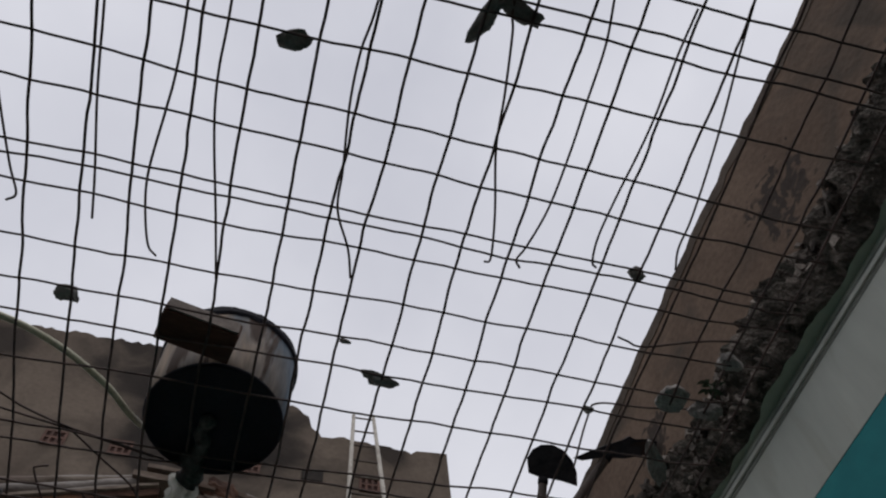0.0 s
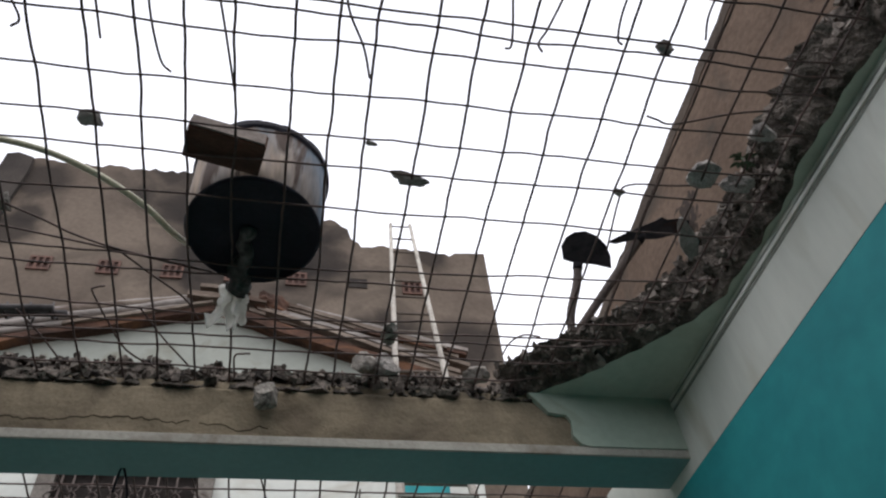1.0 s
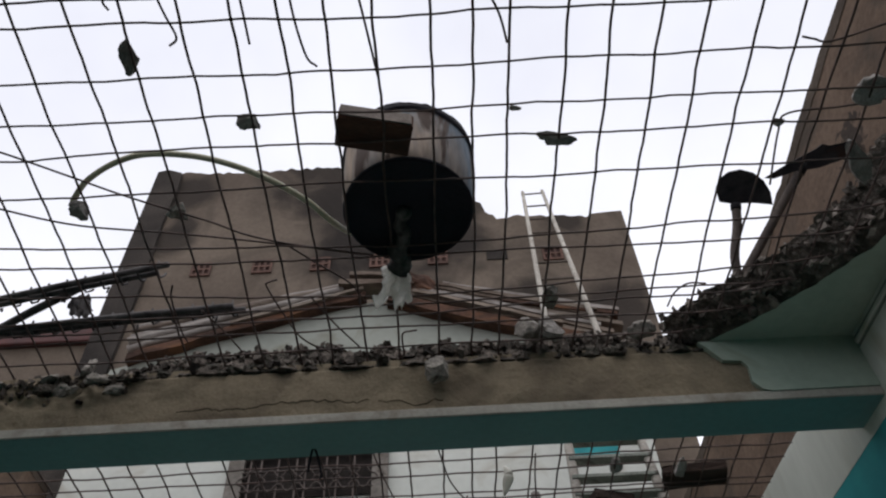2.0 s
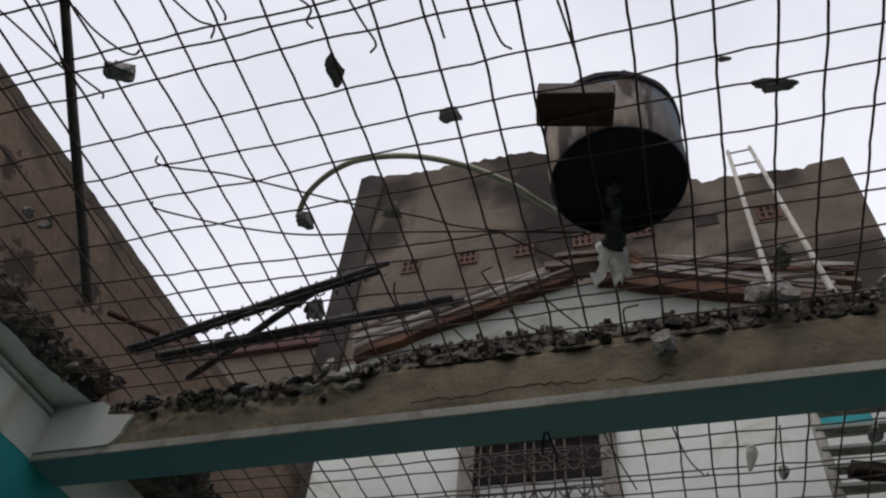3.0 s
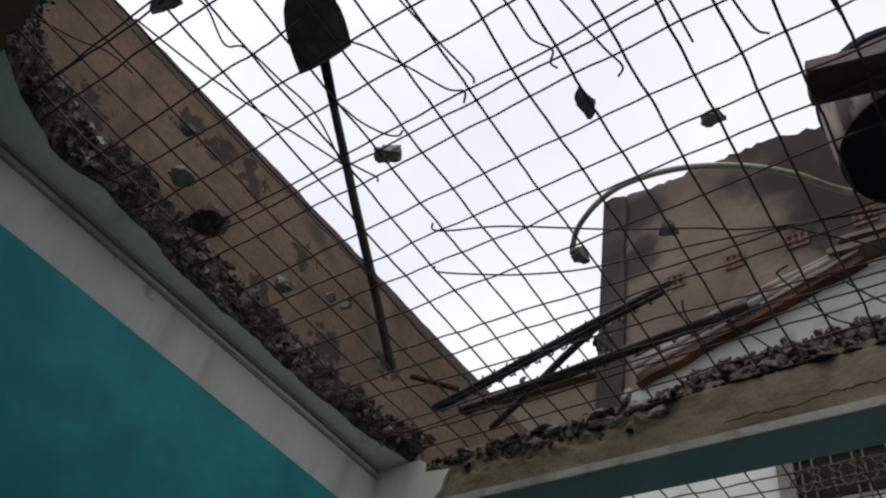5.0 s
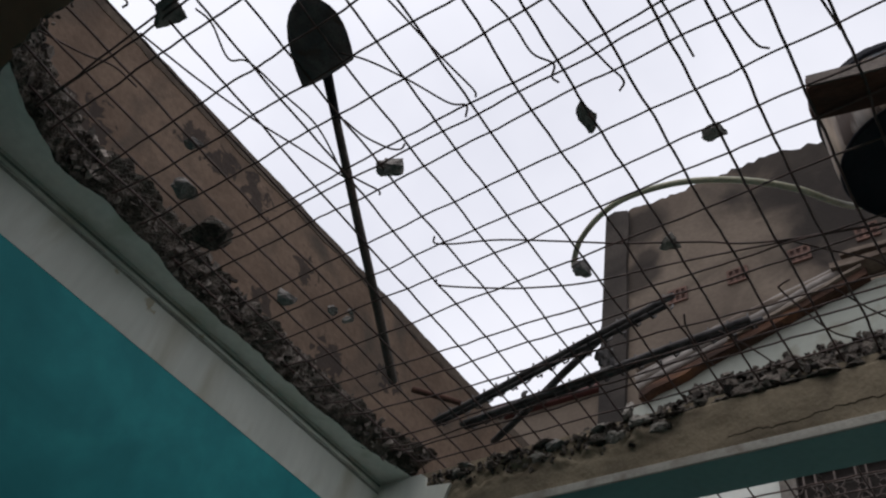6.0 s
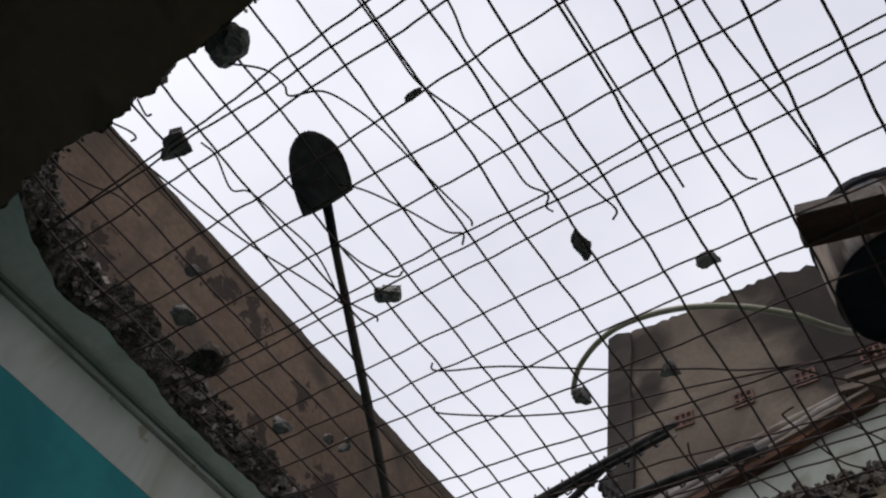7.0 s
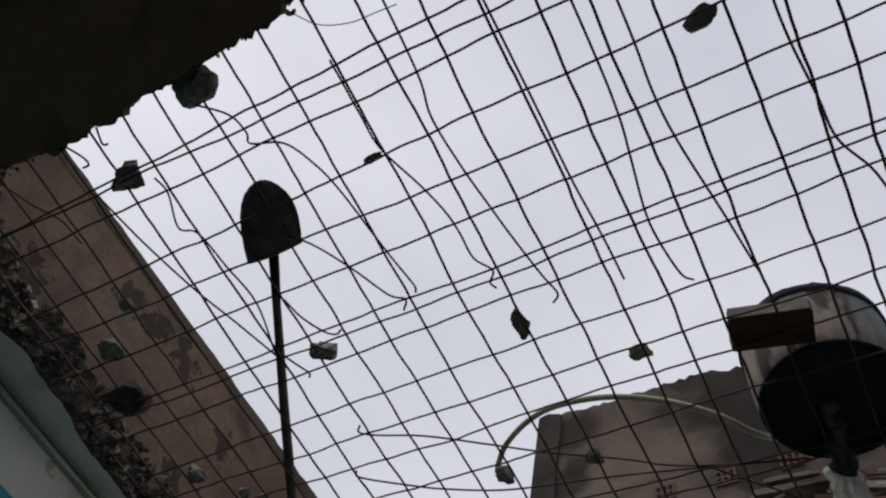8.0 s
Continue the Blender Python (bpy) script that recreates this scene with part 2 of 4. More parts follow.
BUNDLE = material("dark_rebar", (0.035, 0.031, 0.031), (0.11, 0.10, 0.097), 0.8, 0.2, scale=12, fine=150, bump=0.5, dist=0.003)
# Dark colour holds both the shade of the recess and some grime.
GROOVE = material("shaded_grimy_groove", (0.17, 0.175, 0.15), (0.26, 0.265, 0.23), 0.9, scale=6, fine=60, bump=0.2, gloss=0.2)
CEILING_BROWN = material("brown_ceiling", (0.20, 0.115, 0.075), (0.26, 0.155, 0.105), 0.9, scale=1.5, fine=20, bump=0.1, grainy=0.06, stain=(0.10, 0.07, 0.045), stain_scale=1.6)
DUST_PLANK = material("dusty_grey_green_planks", (0.13, 0.14, 0.12), (0.24, 0.255, 0.22), 0.85, scale=5, fine=60, bump=0.3, stain=(0.07, 0.065, 0.055), stain_scale=5, gloss=0.2)
RUNG = material("shaded_rung_wood", (0.085, 0.07, 0.058), (0.15, 0.125, 0.105), 0.9, scale=9, fine=60, bump=0.3, gloss=0.2)
LEAF = material("weed_leaf", (0.03, 0.05, 0.022), (0.05, 0.08, 0.032), 0.7, scale=20, fine=80, bump=0.1)


# ---- building helpers ----
def mesh_of(name, verts, faces, mats, index=None, smooth=False):
    me = bpy.data.meshes.new(name)
    me.from_pydata([tuple(v) for v in verts], [], faces)
    for m in mats if isinstance(mats, (list, tuple)) else [mats]:
        me.materials.append(m)
    if index is not None:
        me.polygons.foreach_set("material_index", index)
    if smooth:
        me.polygons.foreach_set("use_smooth", [True] * len(me.polygons))
    me.update()
    return me


def put(name, me, parent=None, at=None, label="", category="", group="", kind=""):
    ob = new(name, me)
    if at is not None:
        ob.matrix_basis = at
    if parent is not None:
        ob.parent = parent
    return tagged(ob, label, category, group, kind)


def empty(name, at, label, category, group="", kind=""):
    ob = new(name)
    ob.matrix_basis = at if isinstance(at, Matrix) else Matrix.Translation(at)
    return tagged(ob, label, category, group, kind)


def from_bm(name, bm, mats, smooth=False):
    bmesh.ops.recalc_face_normals(bm, faces=bm.faces)
    me = bpy.data.meshes.new(name)
    bm.to_mesh(me)
    bm.free()
    for m in mats if isinstance(mats, (list, tuple)) else [mats]:
        me.materials.append(m)
    if smooth:
        me.polygons.foreach_set("use_smooth", [True] * len(me.polygons))
    return me


def part(name, me, parent, at=None, label=""):
    return put(name, me, parent, at, label)


def box_bm(x0, y0, z0, x1, y1, z1, bevel=0.0):
    bm = bmesh.new()
    bmesh.ops.create_cube(bm, size=1.0, matrix=Matrix.Translation(((x0 + x1) / 2, (y0 + y1) / 2, (z0 + z1) / 2)) @ Matrix.Diagonal((x1 - x0, y1 - y0, z1 - z0, 1)))
    if bevel:
        bmesh.ops.bevel(bm, geom=bm.edges[:], offset=bevel, segments=2, profile=0.5, affect="EDGES")
    return bm


def box(name, x0, y0, z0, x1, y1, z1, mat, bevel=0.0):
    return from_bm(name, box_bm(x0, y0, z0, x1, y1, z1, bevel), mat)


def tube(name, points, radius, mat, sides=6, ends=True, radii=None):
    """A round bar along points."""
    pts = [Vector(p) for p in points]
    verts, faces = [], []
    for k, p in enumerate(pts):
        d = (pts[min(k + 1, len(pts) - 1)] - pts[max(k - 1, 0)]).normalized()
        u = d.cross(Vector((0, 0, 1)))
        if u.length < 0.05:
            u = d.cross(Vector((1, 0, 0)))
        u.normalize()
        v = d.cross(u)
        r = radii[k] if radii else radius
        for s in range(sides):
            a = 2 * math.pi * s / sides
            verts.append(p + (u * math.cos(a) + v * math.sin(a)) * r)
    for k in range(len(pts) - 1):
        for s in range(sides):
            a, b = k * sides + s, k * sides + (s + 1) % sides
            faces.append((a, b, b + sides, a + sides))
    if ends:
        faces.append(tuple(range(sides))[::-1])
        faces.append(tuple(range(len(verts) - sides, len(verts))))
    return mesh_of(name, verts, faces, mat, smooth=True)


def spline(points, per=8):
    """Smooth points through the given ones."""
    p = [Vector(q) for q in points]
    p = [p[0] * 2 - p[1]] + p + [p[-1] * 2 - p[-2]]
    out = []
    for k in range(1, len(p) - 2):
        for s in range(per):
            t = s / per
            out.append(0.5 * ((2 * p[k]) + (p[k + 1] - p[k - 1]) * t + (2 * p[k - 1] - 5 * p[k] + 4 * p[k + 1] - p[k + 2]) * t * t + (3 * p[k] - p[k - 1] - 3 * p[k + 1] + p[k + 2]) * t ** 3))
    out.append(p[-2])
    return out


def prism(name, outline, depth, mat, axis="y", bevel=0.0):
    """An outline (in the plane across the axis) made solid. Axis y: outline is (x, z), z: (x, y), x: (y, z)."""
    def place(a, b, d):
        return {"y": (a, d, b), "z": (a, b, d), "x": (d, a, b)}[axis]
    bm = bmesh.new()
    lo = [bm.verts.new(place(a, b, depth[0])) for a, b in outline]
    hi = [bm.verts.new(place(a, b, depth[1])) for a, b in outline]
    bm.faces.new(lo)
    bm.faces.new(hi[::-1])
    for k in range(len(lo)):
        j = (k + 1) % len(lo)
        bm.faces.new((lo[k], hi[k], hi[j], lo[j]))
    bmesh.ops.recalc_face_normals(bm, faces=bm.faces)
    return from_bm(name, bm, mat)


def rough_line(rng, a, b, n, amp):
    """Points from a to b with a jagged offset in their second coordinate."""
    return [(a[0] + (b[0] - a[0]) * k / n, a[1] + (b[1] - a[1]) * k / n + rng.uniform(-amp, amp)) for k in range(n + 1)]


def noise3(x, y, z, s):
    return noise.noise(Vector((x * s, y * s, z * s)))


CUBE_V = [(a, b, c) for a in (-1, 1) for b in (-1, 1) for c in (-1, 1)]
CUBE_F = [(0, 1, 3), (0, 3, 2), (4, 6, 7), (4, 7, 5), (0, 4, 5), (0, 5, 1), (2, 3, 7), (2, 7, 6), (0, 2, 6), (0, 6, 4), (1, 5, 7), (1, 7, 3)]


def stones_mesh(name, spots, rng, mat):
    """Many small angular stones in one mesh; spots are (x, y, z, size)."""
    verts, faces = [], []
    for x, y, z, s in spots:
        turn = Euler((rng.uniform(0, 6), rng.uniform(0, 6), rng.uniform(0, 6))).to_matrix()
        sc = (rng.uniform(0.7, 1.7), rng.uniform(0.6, 1.3), rng.uniform(0.3, 0.9))
        k = len(verts)
        for v in CUBE_V:
            w = turn @ Vector(tuple(c * f * rng.uniform(0.45, 1.1) for c, f in zip(v, sc))) * s
            verts.append((x + w.x, y + w.y, z + w.z))
        faces += [tuple(i + k for i in f) for f in CUBE_F]
    return mesh_of(name, verts, faces, mat)


def chunk_mesh(rng, sx, sy, sz, mat, name="concrete_chunk"):
    """A broken lump with flat faces and a rough skin."""
    bm = bmesh.new()
    bmesh.ops.create_icosphere(bm, subdivisions=3, radius=1.0)
    planes = [(Vector((rng.gauss(0, 1), rng.gauss(0, 1), rng.gauss(0, 1))).normalized(), rng.uniform(0.38, 0.8)) for _ in range(7)]
    off = rng.uniform(0, 90)
    for v in bm.verts:
        for n_, d in planes:
            over = v.co.dot(n_) - d
            if over > 0:
                v.co -= n_ * over
        v.co *= 1 + 0.24 * noise.noise(v.co * 2.6 + Vector((off, 0, 0))) + 0.14 * noise.noise(v.co * 7 + Vector((0, off, 0)))
        v.co = Vector((v.co.x * sx, v.co.y * sy, v.co.z * sz))
    return from_bm(name, bm, mat)


# ---- plan ----
XL, XR = -3.45, 1.72        # inner faces of the side walls
YB, YB2 = 2.95, 3.165        # beam, near and far face
ZB = 3.506                  # underside of beam
ZS, ZT = 3.82, 3.93         # underside and top of the roof slab
ZM = 3.85                   # level of the bars
XE = 1.60                  # end of the beam at the east wall
YREAR = 0.12                # broken edge of the slab that is left at the back
YEND = 5.8                  # tall wall behind

# ---- large structure ----
put("floor", box("floor", XL - 0.3, -4.3, -0.2, XR + 0.7, YEND + 0.3, 0.0, FLOOR), label="dusty bare concrete floor", category="floor", kind="structure")
put("ground", box("ground", -400, -400, -0.6, 400, 400, -0.25, EARTH), label="grey-brown ground round the houses", category="ground", kind="structure")


def side_wall(name, inner, outer, top_line, z_teal, label, turned=Matrix(), zs=ZS, jag=0.012):
    """Painted room wall below, bare party wall above the slab with an uneven top."""
    root = empty(name, turned, label, "wall", kind="structure")
    part("painted_wall", box("painted_wall", inner, -4.2, 0, outer, YEND, z_teal, TEAL), root, label="teal painted lower wall")
    sgn = 1 if outer > inner else -1
    part("cream_band", box("cream_band", inner - sgn * 0.002, -4.2, z_teal, outer, YEND, zs + 0.015, CREAM), root, label="cream painted band under the ceiling")
    # Thin raised strips stand in for the two grooves, shade painted in.
    for z, d, h in ((zs - 0.072, 0.004, 0.014), (zs - 0.026, 0.004, 0.013)):
        part("groove", box("groove", inner - sgn * d, -4.2, z - h / 2, inner + sgn * 0.01, YB - 0.02, z + h / 2, GROOVE), root, label="double groove under the ceiling, shade and grime in its colour")
    part("moulding", from_bm("moulding", box_bm(inner - sgn * 0.012, -4.2, zs - 0.060, inner, YB - 0.02, zs - 0.038, 0.005), CREAM), root)
    rng = random.Random(7 if sgn > 0 else 8)
    pts = []
    for (y0, z0), (y1, z1) in zip(top_line[:-1], top_line[1:]):
        n_ = max(1, int((y1 - y0) / 0.06))
        pts += [(y0 + (y1 - y0) * k / n_, z0 + (z1 - z0) * k / n_ + rng.uniform(-jag, jag)) for k in range(n_)]
    pts.append(top_line[-1])
    outline = [(top_line[0][0], zs + 0.015)] + pts + [(top_line[-1][0], zs + 0.015)]
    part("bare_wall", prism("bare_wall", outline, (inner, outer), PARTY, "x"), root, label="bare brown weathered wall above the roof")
    strip = [(y, z - 0.07 - 0.012 * noise3(y, 0, 3, 9)) for y, z in pts]
    part("wall_top", prism("wall_top", [(y, z + 0.003) for y, z in pts] + strip[::-1], (inner - sgn * 0.004, outer), PARTY_TOP, "x"), root, label="darker crumbling strip along the wall top")
    return root


side_wall("wall_east", 1.628, 1.828, [(-4.2, 5.14), (0.95, 5.03), (2.25, 4.925), (3.2, 4.78), (5.75, 4.47)], 3.437, "teal wall with a cream band and bare parapet above",
          Matrix.Translation((1.628, 2.085, 0)) @ pose(0, 0, 0, 0, 0, 4.6) @ Matrix.Translation((-1.628, -2.085, 0)), 3.835)
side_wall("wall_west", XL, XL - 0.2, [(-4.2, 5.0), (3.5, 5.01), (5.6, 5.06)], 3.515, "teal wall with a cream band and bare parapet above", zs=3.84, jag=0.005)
put("wall_south", box("wall_south", XL, -4.4, 0, XR + 0.5, -4.2, ZS, TEAL), label="teal wall closing the room", category="wall", kind="structure")


def break_face(y, xb, xt, f):
    """Place on the broken face, from the underside (0) up to the heaped rubble on top (1)."""
    keep = 0.35 + 0.65 * max(0.0, min(1.0, (y - 2.15) / 0.35))
    heap = abs(xt - xb) * (1 - keep) * (1.25 if xb > 0 else 0.85)
    return xb + (xt - xb) * keep * f, (ZT - ZS + heap) * f


def slab_strip(name, rows, label, seed, zs=ZS, paint=PALE_GREEN):
    """Slab left along a wall: rows of (y, wall x, broken edge x below, broken edge x above)."""
    verts, faces, index = [], [], []
    per, steps = 12, 0
    pts = []
    for a, b in zip(rows[:-1], rows[1:]):
        n_ = max(1, int(abs(b[0] - a[0]) / 0.015))
        pts += [tuple(a[i] + (b[i] - a[i]) * k / n_ for i in range(4)) for k in range(n_)]
    pts.append(rows[-1])
    for y, xw, xb, xt in pts:
        jig = 0.045 * noise3(xb, y, seed, 5) + 0.03 * noise3(xb, y, seed + 9, 17)
        sg = 1 if xb > xw else -1
        line = [(xw, y, zs)]
        line.append((xb + jig * 0.5 - sg * 0.004, y, zs + 0.002))
        for k in range(per):
            f = k / (per - 1)
            x, up = break_face(y, xb, xt, f)
            x += jig * (0.5 + 0.5 * f)
            z = zs + 0.004 + up
            d = 0.04 * noise3(x * 1.0, y, z + seed, 12) + 0.03 * noise3(x, y, z + seed, 34) + 0.014 * abs(noise3(x, y, z + seed, 70))
            line.append((x + sg * (d + 0.015 * math.sin(math.pi * f)), y + d * 0.4, z + 0.4 * d * (f > 0)))
        line.append((xw, y, zs + 0.02 + break_face(y, xb, xt, 1.0)[1]))
        verts += line
    w = per + 3
    for r in range(len(pts) - 1):
        for k in range(w - 1):
            a = r * w + k
            faces.append((a, a + 1, a + 1 + w, a + w))
            index.append(0 if k == 0 else 1)
    me = mesh_of(name, verts, faces, [paint, CONCRETE], index)
    return put(name, me, label=label, category="ceiling", kind="structure")


R_EDGE = [(y, 1.638 - 0.0805 * (y - 2.085), b, t) for y, b, t in ((-0.3, 1.62, 1.46), (0.12, 1.68, 1.50), (1.09, 1.665, 1.50), (1.31, 1.645, 1.48), (1.65, 1.612, 1.43), (1.85, 1.615, 1.46), (2.055, 1.595, 1.43), (2.25, 1.565, 1.38), (2.42, 1.485, 1.28), (2.52, 1.39, 1.17), (2.67, 1.23, 0.98), (2.80, 1.08, 0.8), (2.95, 0.88, 0.70))]
L_EDGE = [(y, XL, b, t) for y, b, t in ((-0.3, -3.1, -2.9), (0.06, -3.0, -2.88), (0.30, -3.18, -3.04), (0.50, -3.28, -3.13), (0.73, -3.27, -3.14), (1.02, -3.29, -3.17), (1.25, -3.335, -3.22), (1.46, -3.325, -3.20), (1.82, -3.325, -3.225), (2.25, -3.34, -3.235), (2.63, -3.31, -3.21), (2.95, -3.24, -3.1))]
slab_strip("ceiling_edge_east", R_EDGE, "broken edge of the concrete roof slab, pale green below", 3.1, 3.835)
slab_strip("ceiling_edge_west", L_EDGE, "broken edge of the concrete roof slab, cream below", 11.7, 3.84, PALE_CREAM)
L_FAR = [(3.17, XL, -3.02, -2.90), (3.45, XL, -2.98, -2.86), (3.8, XL, -3.12, -3.0), (4.3, XL, -3.28, -3.16), (5.38, XL, -3.32, -3.2)]
slab_strip("ceiling_edge_far", L_FAR, "dark broken slab edge in the next room", 19.3, 3.83, CONCRETE)


def slab_rear():
    """The roof that still stands at the back, with a jagged front edge."""
    verts, faces, index = [], [], []
    n_, per = 260, 9
    for r in range(n_ + 1):
        x = XL + (XR + 0.4 - XL) * r / n_
        y0 = YREAR - 0.008 + 0.02 * noise3(x, 0, 4, 1.4) + 0.022 * round(2.2 * noise3(x, 0, 7, 3.1)) + 0.012 * noise3(x, 3, 1, 13) + 0.006 * noise3(x, 3, 1, 37)
        line = [(x, -4.2, ZS), (x, y0 - 0.006, ZS)]
        for k in range(per):
            f = k / (per - 1)
            z = ZS + 0.004 + (ZT - ZS) * f
            d = 0.02 * noise3(x, 1, z, 18) + 0.014 * noise3(x, 2, z, 50)
            line.append((x, y0 + d - 0.03 * f, z))
        line.append((x, -4.2, ZT))
        verts += line
    w = per + 3
    for r in range(n_):
        for k in range(w - 1):
            a = r * w + k
            faces.append((a, a + w, a + 1 + w, a + 1))
            index.append(0 if k == 0 else 1)
    return put("ceiling", mesh_of("ceiling", verts, faces, [CEILING_BROWN, CONCRETE], index), label="remaining brown roof slab with a broken edge", category="ceiling", kind="structure")


slab_rear()


def mortar_y(x, z):
    """Uneven face of the beam, rougher at its torn west end."""
    y = YB + 0.012 * noise3(x, 0, z, 4) + 0.006 * noise3(x, 4, z, 11) + 0.004 * abs(noise3(x, 4, z, 24))
    torn = max(0.0, min(1.0, (-1.7 - x) / 0.15)) * max(0.0, min(1.0, (z - 3.64) / 0.06))
    y += torn * (0.035 * noise3(x, 1, z, 9) + 0.022 * noise3(x, 1, z, 23))
    if z > 3.80:
        y += (z - 3.80) * (0.9 + 0.6 * noise3(x, 0, z, 12))
    return y


def crack(name, x0, x1, z0, seed, wide):
    """A jagged dark ribbon painting the shade of a mortar crack, its lower lip broken away."""
    rr = random.Random(seed)
    verts, faces = [], []
    n_ = int((x1 - x0) / 0.017)
    z = z0
    for k in range(n_ + 1):
        x = x0 + (x1 - x0) * k / n_
        z += rr.choice((-0.010, -0.004, -0.001, 0.0, 0.002, 0.005, 0.009)) + 0.08 * (z0 + 0.022 * noise3(x, 0, seed, 3) - z)
        w = wide * (0.25 + abs(noise3(x, 2, seed, 7)) * 1.6) * min(1.0, 6 * k / n_, 6 * (1 - k / n_))
        verts += [(x, mortar_y(x, z + w) - 0.004, z + w + 0.001), (x, mortar_y(x, z) - 0.001, z - w * 0.5 - 0.001)]
    faces = [(2 * k, 2 * k + 1, 2 * k + 3, 2 * k + 2) for k in range(n_)]
    return mesh_of(name, verts, faces, CRACK)


def cross_beam():
    root = empty("beam", (0, 0, ZB), "concrete beam with bare mortar face and green underside", "beam", kind="structure")
    inv = Matrix.Translation((0, 0, -ZB))
    core = part("beam_core", box("beam_core", XL, YB + 0.012, ZB + 0.004, XE, YB2, ZS + 0.03, MORTAR), root, inv)
    verts, faces = [], []
    nx, nz = 560, 44
    for r in range(nz + 1):
        for c in range(nx + 1):
            x = XL + (XE - XL) * c / nx
            z = 3.545 + (ZT - 0.06 - 3.545) * r / nz
            verts.append((x, mortar_y(x, z), z))
    for r in range(nz):
        for c in range(nx):
            a = r * (nx + 1) + c
            faces.append((a, a + 1, a + nx + 2, a + nx + 1))
    part("mortar_face", mesh_of("mortar_face", verts, faces, MORTAR, smooth=True), root, inv, "bare cracked brown mortar")
    for k, (x0, x1, z0, w) in enumerate(((-1.45, -0.62, 3.607, 0.0045), (-0.58, -0.30, 3.618, 0.003))):
        part("crack", crack("crack", x0, x1, z0, 3 + k, w), root, inv, "dark jagged crack, its shade painted on the mortar")
    part("plaster_lip", from_bm("plaster_lip", box_bm(XL, YB - 0.014, ZB - 0.004, XE, YB + 0.02, 3.548, 0.004), LIP), root, inv, "cream plaster lip along the lower edge")
    part("underside", box("underside", XL, YB - 0.006, ZB - 0.006, XE, YB2 + 0.005, ZB + 0.006, BEAM_GREEN), root, inv, "dull green painted underside")
    right = [(XE, 3.544), (1.10, 3.544), (1.06, 3.556), (1.03, 3.60), (1.038, 3.68), (1.02, 3.715), (0.94, 3.725), (0.915, 3.765), (0.89, 3.80), (0.86, 3.838), (XE, 3.838)]
    part("plaster_patch", prism("plaster_patch", right, (YB - 0.02, YB + 0.01), PALE_GREEN), root, inv, "pale green plaster still holding")
    left = [(XL, 3.544), (-3.0, 3.544), (-2.955, 3.60), (-2.95, 3.65), (-2.925, 3.715), (-3.02, 3.725), (-3.1, 3.735), (-3.115, 3.80), (-3.15, ZS + 0.003), (XL, ZS + 0.003)]
    part("plaster_patch", prism("plaster_patch", left, (YB - 0.024, YB + 0.01), CREAM), root, inv, "cream plaster still holding")
    return root


cross_beam()


def rubble_top(x):
    """Height of the broken crest over the beam."""
    h = 0.165 + 0.05 * noise3(x, 0, 3, 2.6) + 0.06 * noise3(x, 0, 8, 8)
    low = 1.0 if x < -1.80 else max(0.0, 1 - (x + 1.80) / 0.12)
    return h * (1 - low) + (0.035 + 0.03 * noise3(x, 0, 8, 9)) * low


def beam_rubble():
    """Broken slab root left along the beam's top."""
    verts, faces = [], []
    n_, per = 640, 16
    for r in range(n_ + 1):
        x = XL + 0.32 + (0.98 - XL - 0.32) * r / n_
        top = rubble_top(x)
        for k in range(per + 1):
            f = k / per
            y = YB - (0.018 if x > -1.8 else 0.006) + 0.22 * f
            rise = min(1.0, f * 2.6)
            z = ZS - 0.045 + (top + 0.045) * rise
            rough = 0.12 + 0.88 * min(1, f * 5)
            d = 0.045 * noise3(x, y * 1.5, z, 11) + 0.03 * noise3(x, y, z, 30) + 0.016 * abs(noise3(x, y, z, 70))
            if k == 0:
                y, z, d = YB + 0.06, ZS - 0.025, 0.0
            verts.append((x + 0.03 * noise3(x, y + z, 1, 26), y + d * 0.9, z + d * rough * 0.8))
    for r in range(n_):
        for k in range(per):
            a = r * (per + 1) + k
            faces.append((a, a + 1, a + per + 2, a + per + 1))
    put("broken_slab_root", mesh_of("broken_slab_root", verts, faces, CONCRETE), label="jagged broken concrete along the beam top", category="broken concrete", kind="structure")


beam_rubble()


